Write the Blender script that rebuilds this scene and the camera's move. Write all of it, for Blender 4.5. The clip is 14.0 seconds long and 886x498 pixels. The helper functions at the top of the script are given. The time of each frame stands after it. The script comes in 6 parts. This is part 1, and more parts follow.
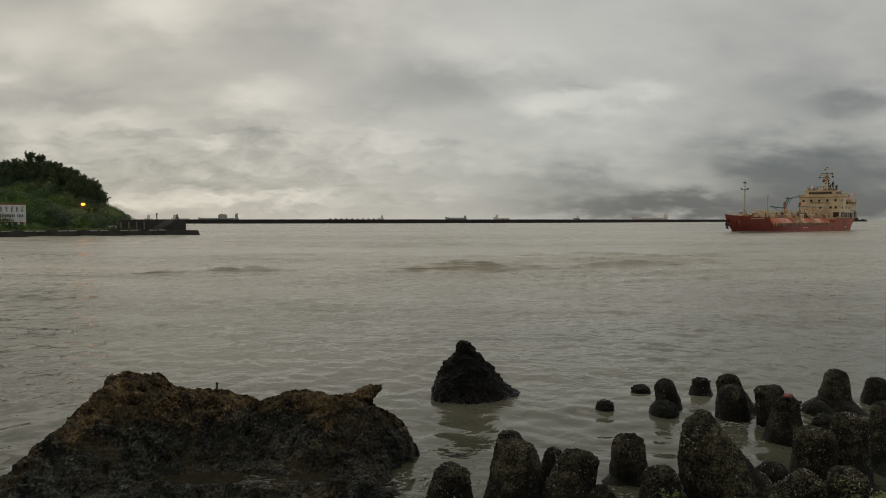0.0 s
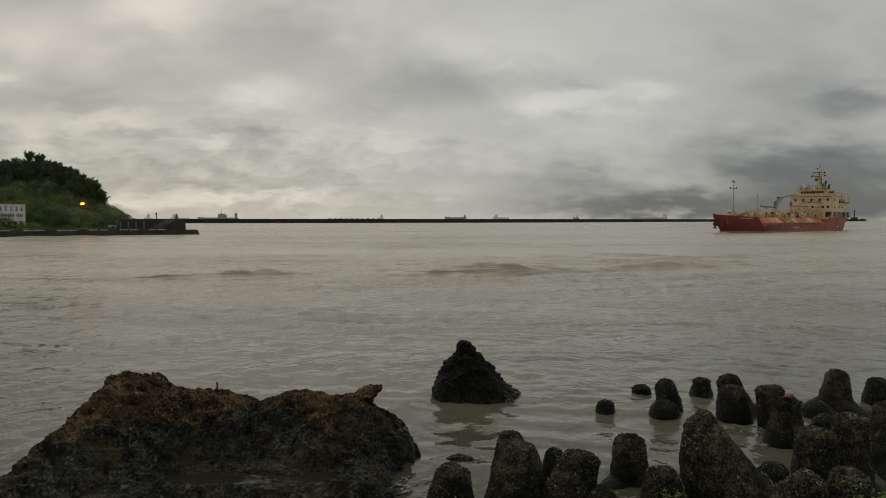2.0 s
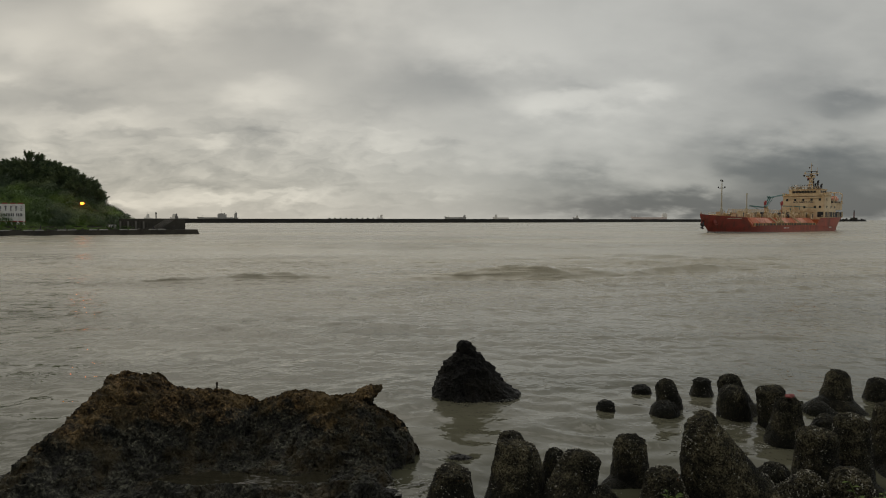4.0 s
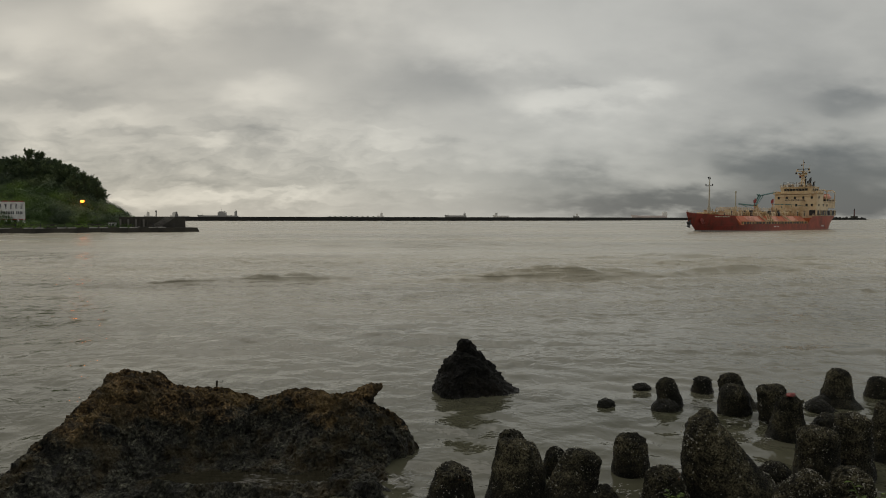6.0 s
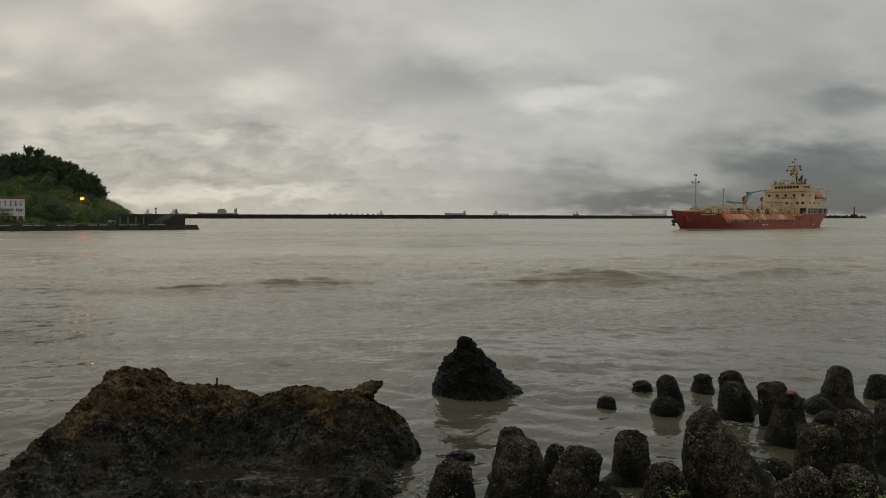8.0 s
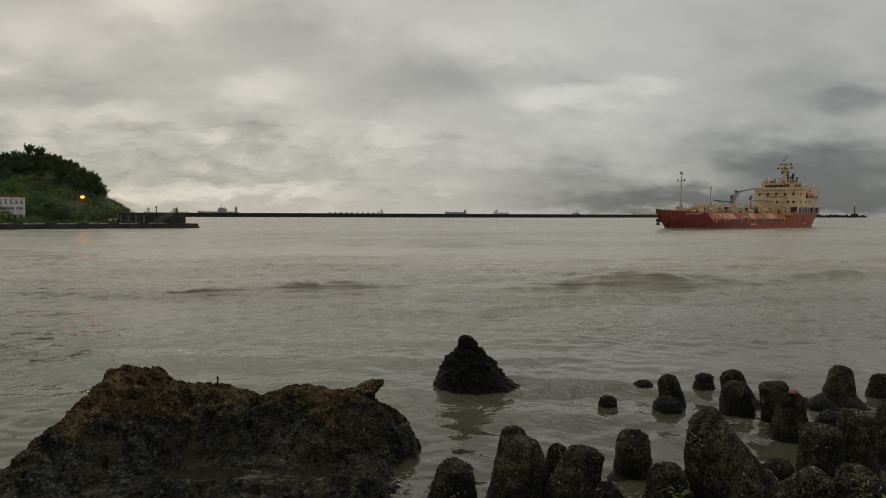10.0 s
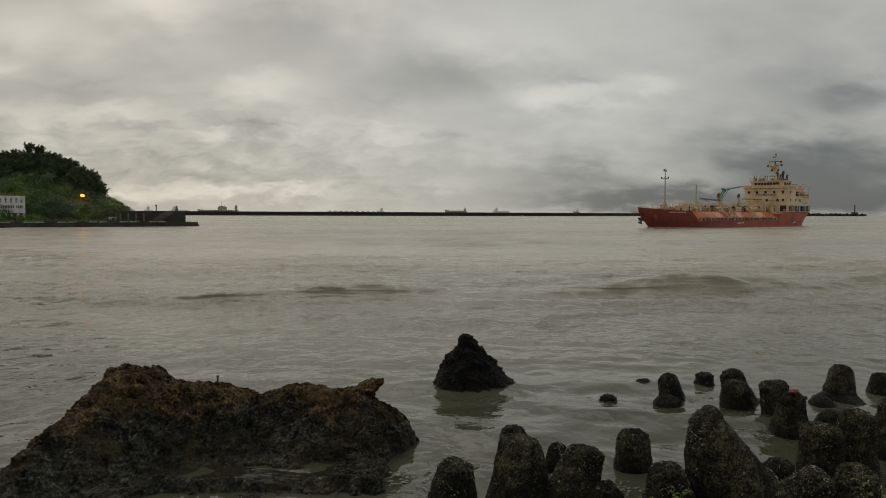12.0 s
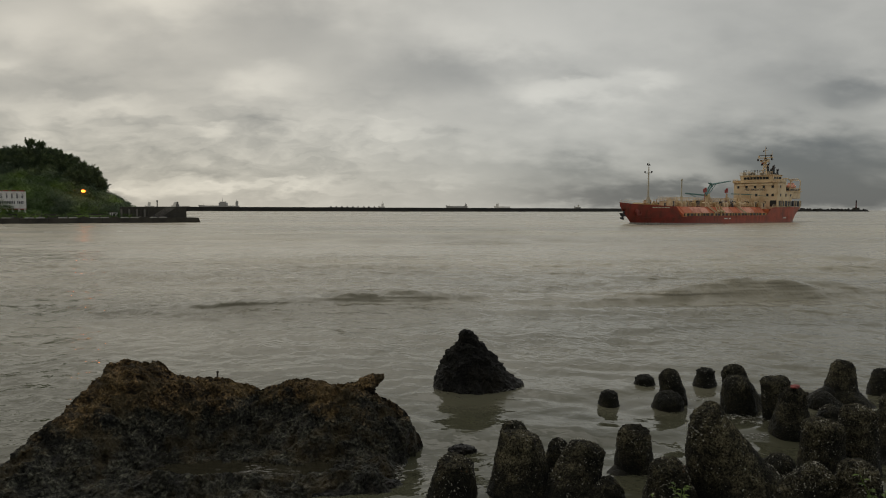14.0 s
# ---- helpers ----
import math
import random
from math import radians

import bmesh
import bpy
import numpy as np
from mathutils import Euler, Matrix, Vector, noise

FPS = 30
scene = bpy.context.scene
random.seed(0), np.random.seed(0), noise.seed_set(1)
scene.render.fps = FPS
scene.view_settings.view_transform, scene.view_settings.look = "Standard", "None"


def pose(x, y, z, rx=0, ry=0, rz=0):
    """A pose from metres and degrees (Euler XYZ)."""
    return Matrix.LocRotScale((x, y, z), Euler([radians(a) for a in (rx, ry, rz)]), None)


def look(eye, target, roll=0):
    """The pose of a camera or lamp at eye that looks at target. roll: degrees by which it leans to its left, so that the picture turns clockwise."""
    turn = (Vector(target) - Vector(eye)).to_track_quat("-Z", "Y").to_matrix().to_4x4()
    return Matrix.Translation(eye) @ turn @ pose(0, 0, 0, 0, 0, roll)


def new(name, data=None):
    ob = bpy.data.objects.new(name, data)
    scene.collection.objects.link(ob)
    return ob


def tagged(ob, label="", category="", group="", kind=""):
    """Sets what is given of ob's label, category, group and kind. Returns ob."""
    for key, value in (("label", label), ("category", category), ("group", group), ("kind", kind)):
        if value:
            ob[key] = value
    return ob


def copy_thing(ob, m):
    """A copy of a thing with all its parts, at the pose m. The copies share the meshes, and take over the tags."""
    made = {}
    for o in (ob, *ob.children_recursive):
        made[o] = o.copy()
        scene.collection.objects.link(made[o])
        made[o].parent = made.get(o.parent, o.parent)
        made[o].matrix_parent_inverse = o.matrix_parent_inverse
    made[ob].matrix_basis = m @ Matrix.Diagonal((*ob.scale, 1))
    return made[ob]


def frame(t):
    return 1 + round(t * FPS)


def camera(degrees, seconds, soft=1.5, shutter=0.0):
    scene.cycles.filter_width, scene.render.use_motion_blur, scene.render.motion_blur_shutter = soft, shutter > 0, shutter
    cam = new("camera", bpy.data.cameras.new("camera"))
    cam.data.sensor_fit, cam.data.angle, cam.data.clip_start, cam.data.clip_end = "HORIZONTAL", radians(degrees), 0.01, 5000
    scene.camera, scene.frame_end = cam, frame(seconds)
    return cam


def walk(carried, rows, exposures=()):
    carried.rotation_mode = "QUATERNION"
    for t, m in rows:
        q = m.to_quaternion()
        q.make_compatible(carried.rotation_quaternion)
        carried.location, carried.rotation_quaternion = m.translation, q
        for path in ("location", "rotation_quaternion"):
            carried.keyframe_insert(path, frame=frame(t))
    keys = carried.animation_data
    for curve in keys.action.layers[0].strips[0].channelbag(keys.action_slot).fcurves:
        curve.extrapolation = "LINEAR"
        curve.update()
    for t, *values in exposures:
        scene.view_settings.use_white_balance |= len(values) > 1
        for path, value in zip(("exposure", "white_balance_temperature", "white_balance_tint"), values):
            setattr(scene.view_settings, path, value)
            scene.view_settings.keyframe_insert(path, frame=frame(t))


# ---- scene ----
cam = camera(66, 14.0, soft=1.0)

# seconds, pitch down, turn to the right, roll (degrees), east, forward, height (metres)
PATH = [
    (0, 2.454, 0.000, 0.000, 0.040, -0.114, 4.106), (0.5, 2.470, 0.017, 0.015, 0.036, -0.112, 4.109),
    (1, 2.490, 0.040, 0.021, 0.029, -0.110, 4.113), (1.5, 2.489, 0.041, 0.021, 0.023, -0.098, 4.110),
    (2, 2.490, 0.033, 0.018, 0.022, -0.095, 4.109), (2.5, 2.490, 0.029, 0.016, 0.023, -0.089, 4.107),
    (3, 2.489, 0.042, 0.022, 0.014, -0.080, 4.105), (5.5, 2.572, 0.046, 0.103, 0.013, -0.056, 4.106),
    (6, 2.645, 0.044, 0.100, 0.008, -0.042, 4.107), (6.5, 2.654, 0.045, 0.117, 0.007, -0.043, 4.099),
    (7, 2.745, 0.066, 0.118, 0.002, -0.038, 4.104), (7.5, 2.805, 0.090, 0.152, -0.010, -0.028, 4.103),
    (8, 2.829, 0.061, 0.168, -0.005, -0.017, 4.094), (10.5, 2.955, 0.039, 0.245, -0.027, 0.018, 4.089),
    (11, 2.978, 0.039, 0.251, -0.027, 0.020, 4.094), (11.5, 2.982, 0.039, 0.249, -0.027, 0.020, 4.094),
    (12, 3.050, 0.037, 0.251, -0.027, 0.023, 4.094), (12.5, 3.124, 0.036, 0.254, -0.027, 0.027, 4.093),
    (13, 3.225, 0.022, 0.283, -0.027, 0.041, 4.088), (13.5, 3.339, 0.010, 0.249, -0.026, 0.051, 4.088),
    (14, 3.427, -0.041, 0.225, -0.015, 0.067, 4.088),
]


def eye_pose(down, turn, roll, x, y, z):
    p, w = radians(down), radians(turn)
    way = Vector((math.sin(w) * math.cos(p), math.cos(w) * math.cos(p), -math.sin(p)))
    eye = Vector((x, y, z))
    return look(eye, eye + way * 10, roll)


walk(cam, [(t, eye_pose(*row)) for t, *row in PATH])

# ------------------------------------------------------------------ light
SUN_AZIMUTH, SUN_HEIGHT = radians(-20), radians(55)
scene.view_settings.exposure = 0.0


class Nodes:
    """Short hand for building node trees."""

    def __init__(self, tree):
        self.tree = tree
        tree.nodes.clear()

    def add(self, kind, inputs=()):
        n = self.tree.nodes.new(kind)
        for k, v in dict(inputs).items():
            self.put(n.inputs[k], v)
        return n

    def put(self, socket, v):
        if isinstance(v, bpy.types.NodeSocket):
            self.tree.links.new(v, socket)
        elif isinstance(v, (tuple, list)) and len(v) == 3 and socket.type == "RGBA":
            socket.default_value = (*v, 1)
        else:
            socket.default_value = v

    def math(self, op, a, b=0.0, c=0.0, clamp=False):
        n = self.add("ShaderNodeMath")
        n.operation, n.use_clamp = op, clamp
        for i, v in enumerate((a, b, c)):
            self.put(n.inputs[i], v)
        return n.outputs[0]

    def ramp(self, value, low, high, to_low=0.0, to_high=1.0, smooth=True):
        n = self.add("ShaderNodeMapRange")
        n.interpolation_type = "SMOOTHSTEP" if smooth else "LINEAR"
        for k, v in (("Value", value), ("From Min", low), ("From Max", high), ("To Min", to_low), ("To Max", to_high)):
            self.put(n.inputs[k], v)
        return n.outputs["Result"]

    def mix(self, f, a, b, blend="MIX"):
        n = self.add("ShaderNodeMix")
        n.data_type, n.blend_type = "RGBA", blend
        self.put(n.inputs["Factor"], f)
        self.put(n.inputs[6], a)
        self.put(n.inputs[7], b)
        return n.outputs[2]

    def noise(self, vector, scale, detail=4.0, rough=0.55, distort=0.0):
        n = self.add("ShaderNodeTexNoise", {"Scale": scale, "Detail": detail, "Roughness": rough, "Distortion": distort})
        if vector is not None:
            self.put(n.inputs["Vector"], vector)
        return n.outputs["Fac"]

    def warped(self, vector, scale, by):
        """The vector, pushed about by a noise of its own."""
        push = self.add("ShaderNodeTexNoise", {"Vector": vector, "Scale": scale, "Detail": 2.0}).outputs["Color"]
        n = self.add("ShaderNodeVectorMath", {0: push, 1: (by, by, by), 2: vector})
        n.operation = "MULTIPLY_ADD"
        return n.outputs[0]

    def scaled(self, vector, x, y, z, shift=(0, 0, 0)):
        n = self.add("ShaderNodeMapping", {"Vector": vector, "Scale": (x, y, z), "Location": shift})
        return n.outputs[0]


# bearing, rise, widths and gain of the bright breaks and the dark banks in the cloud
BREAKS = [
    (-0.230, 0.310, 0.300, 0.075, 0.14),
    (-0.409, 0.306, 0.062, 0.041, 0.34), (-0.600, 0.260, 0.066, 0.033, 0.20), (-0.264, 0.183, 0.062, 0.020, 0.28), (0.171, 0.172, 0.090, 0.019, 0.26),
    (0.287, 0.187, 0.050, 0.012, 0.22), (0.113, 0.244, 0.075, 0.033, 0.14), (-0.368, 0.108, 0.030, 0.011, 0.36), (-0.442, 0.152, 0.033, 0.013, 0.18),
    (-0.111, 0.119, 0.133, 0.018, 0.16), (-0.293, 0.031, 0.091, 0.007, 0.34), (-0.448, 0.026, 0.075, 0.007, 0.25), (-0.542, 0.144, 0.066, 0.015, 0.18),
    (0.368, 0.062, 0.041, 0.020, 0.14), (0.386, 0.248, 0.166, 0.050, 0.08), (-0.635, 0.204, 0.025, 0.010, 0.20), (0.011, 0.045, 0.050, 0.010, 0.12),
]
BANKS = [
    (-0.202, 0.273, 0.141, 0.037, -0.20), (0.013, 0.198, 0.099, 0.029, -0.18), (0.183, 0.190, 0.040, 0.008, -0.16), (-0.310, 0.118, 0.050, 0.012, -0.13),
    (-0.525, 0.169, 0.075, 0.015, -0.12), (0.212, 0.049, 0.091, 0.022, -0.24), (0.502, 0.078, 0.141, 0.035, -0.50), (0.600, 0.171, 0.075, 0.020, -0.30),
    (0.585, 0.032, 0.108, 0.037, -0.42), (0.411, 0.020, 0.182, 0.015, -0.30), (0.452, 0.060, 0.083, 0.013, -0.14), (-0.351, 0.059, 0.116, 0.013, -0.10),
    (0.300, 0.020, 0.240, 0.018, -0.24),
    (0.290, 0.012, 0.140, 0.010, -0.16), (0.480, 0.250, 0.200, 0.110, -0.13), (0.66, 0.10, 0.08, 0.06, -0.16), (0.06, 0.06, 0.16, 0.03, -0.10), (0.620, 0.015, 0.050, 0.012, -0.18),
]


def make_world():
    world = bpy.data.worlds.new("overcast_sky")
    scene.world = world
    world.use_nodes = True
    n = Nodes(world.node_tree)
    sky = n.add("ShaderNodeTexSky")
    sky.sky_type, sky.sun_disc, sky.sun_elevation, sky.sun_rotation = "NISHITA", False, SUN_HEIGHT, SUN_AZIMUTH
    way = n.add("ShaderNodeTexCoord").outputs["Generated"]
    sep = n.add("ShaderNodeSeparateXYZ", {0: way})
    x, y, z = sep.outputs
    up = n.math("MAXIMUM", z, 0.0)
    low = n.math("ADD", up, 0.40)
    flat = n.add("ShaderNodeCombineXYZ", {0: n.math("DIVIDE", x, low), 1: n.math("DIVIDE", y, low), 2: 0.0}).outputs[0]
    # cloud deck at three sizes
    big = n.noise(n.scaled(flat, 1.2, 1.2, 1, (3.1, 1.7, 0)), 1.0, 3, 0.5, 0.3)
    mid = n.noise(n.scaled(flat, 4.2, 5.0, 1, (7.3, 2.2, 0)), 1.0, 4, 0.46, 0.12)
    fine = n.noise(n.scaled(flat, 12.0, 15.0, 1, (1.3, 5.2, 0)), 1.0, 4, 0.50, 0.1)
    value = n.math("ADD", n.math("MULTIPLY", n.math("SUBTRACT", big, 0.5), 0.22),
                   n.math("ADD", n.math("MULTIPLY", n.math("SUBTRACT", mid, 0.5), 0.46), n.math("MULTIPLY", n.math("SUBTRACT", fine, 0.5), 0.12)))
    # single banks and breaks in the deck, with torn edges
    ahead = n.math("MAXIMUM", y, 0.05)
    tear = n.math("MULTIPLY", n.math("SUBTRACT", mid, 0.5), 0.20)
    rip = n.math("MULTIPLY", n.math("SUBTRACT", fine, 0.5), 0.045)
    side = n.math("DIVIDE", x, ahead)
    u = n.math("ADD", side, tear)
    v = n.math("ADD", n.math("DIVIDE", up, ahead), n.math("ADD", rip, n.math("MULTIPLY", tear, 0.22)))
    for cu, cv, wu, wv, gain in BREAKS + BANKS:
        p = n.math("MULTIPLY", n.math("SUBTRACT", u, cu), 1 / wu)
        q = n.math("MULTIPLY", n.math("SUBTRACT", v, cv), 1 / wv)
        r = n.math("ADD", n.math("MULTIPLY", p, p), n.math("MULTIPLY", q, q))
        value = n.math("MULTIPLY_ADD", n.math("EXPONENT", n.math("MULTIPLY", r, -0.8)), gain * 1.15, value)
    # broken, brighter cloud low over the open sea
    mottle = n.noise(n.add("ShaderNodeCombineXYZ", {0: n.math("MULTIPLY", u, 14.0), 1: n.math("MULTIPLY", v, 44.0), 2: 0.0}).outputs[0], 1.0, 3, 0.5, 0.0)
    seaward = n.math("MULTIPLY", n.ramp(side, 0.12, -0.22), n.math("MULTIPLY", n.ramp(v, 0.20, 0.10), n.ramp(v, 0.0, 0.02)))
    value = n.math("MULTIPLY_ADD", n.math("MULTIPLY", n.math("SUBTRACT", mottle, 0.49), seaward), 0.80, value)
    front = n.ramp(y, -0.6, 0.9)
    warmth = n.math("SUBTRACT", 1.0, n.ramp(side, -0.5, 0.3))
    value = n.ramp(value, -0.80, 0.68)
    cloud = n.mix(value, (0.122, 0.128, 0.127), (0.73, 0.715, 0.650))
    warm = n.mix(warmth, cloud, n.mix(1.0, cloud, (1.05, 1.0, 0.93), "MULTIPLY"))
    lit = n.mix(1.0, warm, n.mix(front, (0.75, 0.76, 0.80), (1, 1, 1)), "MULTIPLY")
    thin = n.mix(1.0, sky.outputs[0], (0.10, 0.10, 0.10), "MULTIPLY")
    colour = n.mix(0.06, lit, thin)
    back = n.add("ShaderNodeBackground", {"Color": colour, "Strength": 1.0})
    n.add("ShaderNodeOutputWorld", {"Surface": back.outputs[0]})


make_world()
sun = new("sun", bpy.data.lights.new("sun", "SUN"))
sun.data.energy, sun.data.angle, sun.data.color = 0.5, radians(60), (1.0, 0.95, 0.88)
sun.matrix_world = look((0, 0, 50), Vector((0, 0, 50)) - Vector((math.sin(SUN_AZIMUTH) * math.cos(SUN_HEIGHT), math.cos(SUN_AZIMUTH) * math.cos(SUN_HEIGHT), math.sin(SUN_HEIGHT))))


# ------------------------------------------------------------------ materials
def material(name, build):
    m = bpy.data.materials.new(name)
    m.use_nodes = True
    n = Nodes(m.node_tree)
    out = n.add("ShaderNodeOutputMaterial")
    m.node_tree.links.new(build(n), out.inputs["Surface"])
    return m


def bsdf(n, colour, rough=0.6, bump=None, bump_by=0.02, **more):
    b = n.add("ShaderNodeBsdfPrincipled", {"Base Color": colour, "Roughness": rough})
    for k, v in more.items():
        n.put(b.inputs[k.replace("_", " ")], v)
    if bump is not None:
        n.put(b.inputs["Normal"], n.add("ShaderNodeBump", {"Height": bump, "Distance": bump_by, "Strength": 1.0}).outputs[0])
    return b.outputs[0]


def place(n):
    return n.add("ShaderNodeTexCoord").outputs["Object"]


def worn(name, base, dark, scale, rough=0.6, spots=0.5, metallic=0.0, grain=0.004):
    """Paint or mineral with stains at a large scale and grain at a small one."""
    def build(n):
        p = place(n)
        stain = n.ramp(n.noise(p, scale, 6, 0.65), 0.42, 0.68)
        fine = n.noise(p, scale * 14, 4, 0.6)
        c = n.mix(n.math("MULTIPLY", stain, spots), base, dark)
        c = n.mix(0.5, c, n.mix(fine, (0.72, 0.72, 0.72), (1.25, 1.25, 1.25)), "MULTIPLY")
        return bsdf(n, c, n.ramp(fine, 0.2, 0.8, rough - 0.12, rough + 0.12), fine, grain, Metallic=metallic)
    return material(name, build)


def water_build(n):
    p = place(n)
    # the colour and shelter of the water stay with the shore while its waves run in
    away = n.add("ShaderNodeSeparateXYZ", {0: n.add("ShaderNodeNewGeometry").outputs["Position"]}).outputs[1]
    turned = n.add("ShaderNodeMapping", {"Vector": p, "Rotation": (0, 0, 0.6), "Scale": (1.1, 0.9, 1)}).outputs[0]
    small = n.noise(n.scaled(p, 1.15, 1.0, 1), 1.35, 3, 0.55, 0.4)
    cross = n.noise(turned, 2.4, 3, 0.5, 0.3)
    tiny = n.noise(n.scaled(p, 1.2, 1.0, 1), 6.0, 2, 0.5)
    long = n.noise(n.scaled(p, 0.45, 0.60, 1), 1.0, 4, 0.55, 0.4)
    broad = n.noise(n.scaled(p, 0.03, 0.09, 1), 1.0, 4, 0.6)
    gust = n.ramp(n.noise(n.scaled(p, 0.06, 0.16, 1), 1.0, 3, 0.6), 0.38, 0.62, 0.55, 1.25)
    height = n.math("ADD", n.math("MULTIPLY", small, 0.115), n.math("MULTIPLY", cross, 0.060))
    height = n.math("ADD", height, n.math("ADD", n.math("MULTIPLY", tiny, 0.016), n.math("MULTIPLY", long, 0.16)))
    height = n.math("MULTIPLY", height, n.ramp(away, 60.0, 200.0, 1.0, 0.75, False))
    height = n.math("MULTIPLY", n.math("MULTIPLY", height, gust), n.ramp(away, 13.0, 28.0, 0.32, 1.2, False))
    # clearer green inshore, murky further out, paled there to imitate sky sheen
    paling = n.ramp(n.math("ADD", away, n.math("MULTIPLY", n.math("SUBTRACT", broad, 0.5), 40.0)), 10.0, 56.0, 0.0, 1.0, False)
    c = n.mix(paling, (0.072, 0.073, 0.047), (0.385, 0.355, 0.275))
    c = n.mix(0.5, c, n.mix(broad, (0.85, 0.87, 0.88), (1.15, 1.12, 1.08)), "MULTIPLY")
    # long streaks of silt and slick in the channel
    streak = n.noise(n.scaled(p, 0.007, 0.035, 1), 1.0, 4, 0.6, 0.5)
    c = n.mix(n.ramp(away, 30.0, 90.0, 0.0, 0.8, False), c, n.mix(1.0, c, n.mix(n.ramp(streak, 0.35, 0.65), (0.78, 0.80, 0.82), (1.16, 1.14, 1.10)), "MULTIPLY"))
    return bsdf(n, c, n.math("ADD", n.ramp(away, 22.0, 110.0, 0.0, 0.18, False), n.math("ADD", n.ramp(away, 17.0, 26.0, 0.0, 0.05, False), n.ramp(broad, 0.3, 0.7, 0.02, 0.06))), height, 1.0, IOR=1.33)


def pool_build(n):
    p = place(n)
    ring = n.noise(n.scaled(p, 1.0, 2.4, 1), 5.0, 2, 0.5)
    bed = n.noise(p, 7.0, 4, 0.6)
    c = n.mix(bed, (0.009, 0.0085, 0.005), (0.050, 0.046, 0.030))
    return bsdf(n, c, 0.06, ring, 0.014, IOR=1.33)


def rock_build(n, dry_from=0.72, shade=1.0):
    p = place(n)
    big = n.noise(p, 0.9, 5, 0.6)
    mid = n.noise(p, 5.0, 6, 0.68, 0.4)
    pits = n.add("ShaderNodeTexVoronoi", {"Vector": n.warped(p, 9.0, 0.05), "Scale": 17.0}).outputs["Distance"]
    fine = n.noise(p, 21, 4, 0.66)
    sep = n.add("ShaderNodeSeparateXYZ", {0: p}).outputs[2]
    level = n.math("ADD", sep, n.math("ADD", n.math("MULTIPLY", n.math("SUBTRACT", mid, 0.5), 0.9), n.math("MULTIPLY", n.math("SUBTRACT", big, 0.5), 1.6)))
    dry = n.ramp(level, dry_from, dry_from + 0.33)
    # grit speckle, times crevice shade painted darker in the hollows
    grit_tone = n.math("MULTIPLY", n.ramp(fine, 0.36, 0.66, 0.25, 2.3), n.ramp(pits, 0.15, 0.62, 1.3, 0.55))
    c = n.mix(n.ramp(mid, 0.35, 0.68), (0.010, 0.0105, 0.0088), (0.084, 0.084, 0.066))
    c = n.mix(dry, c, n.mix(n.ramp(mid, 0.32, 0.66), (0.014, 0.0105, 0.006), (0.150, 0.098, 0.046)))
    c = n.mix(1.0, c, n.add("ShaderNodeCombineColor", {0: grit_tone, 1: grit_tone, 2: grit_tone}).outputs[0], "MULTIPLY")
    # dried yellow weed on the upper shoulders, rusty grit lower down
    straw = n.math("MULTIPLY", n.ramp(n.noise(p, 1.25, 3, 0.5), 0.50, 0.66), dry)
    c = n.mix(n.math("MULTIPLY", straw, 0.55), c, n.mix(fine, (0.022, 0.015, 0.006), (0.25, 0.172, 0.072)))
    rust = n.ramp(n.noise(p, 2.1, 4, 0.6), 0.47, 0.66)
    c = n.mix(n.math("MULTIPLY", rust, 0.8), c, n.mix(fine, (0.010, 0.007, 0.004), (0.098, 0.076, 0.036)))
    c = n.mix(n.ramp(fine, 0.64, 0.74), c, (0.10, 0.09, 0.065))
    c = n.mix(1.0, c, (shade * 1.3, shade * 1.3, shade * 1.22), "MULTIPLY")
    height = n.math("ADD", n.math("MULTIPLY", mid, 0.16), n.math("ADD", n.math("MULTIPLY", pits, -0.07), n.math("MULTIPLY", fine, 0.03)))
    return bsdf(n, c, n.ramp(level, 0.2, 0.7, 0.40, 0.95), height, 1.0, Specular_IOR_Level=0.35)


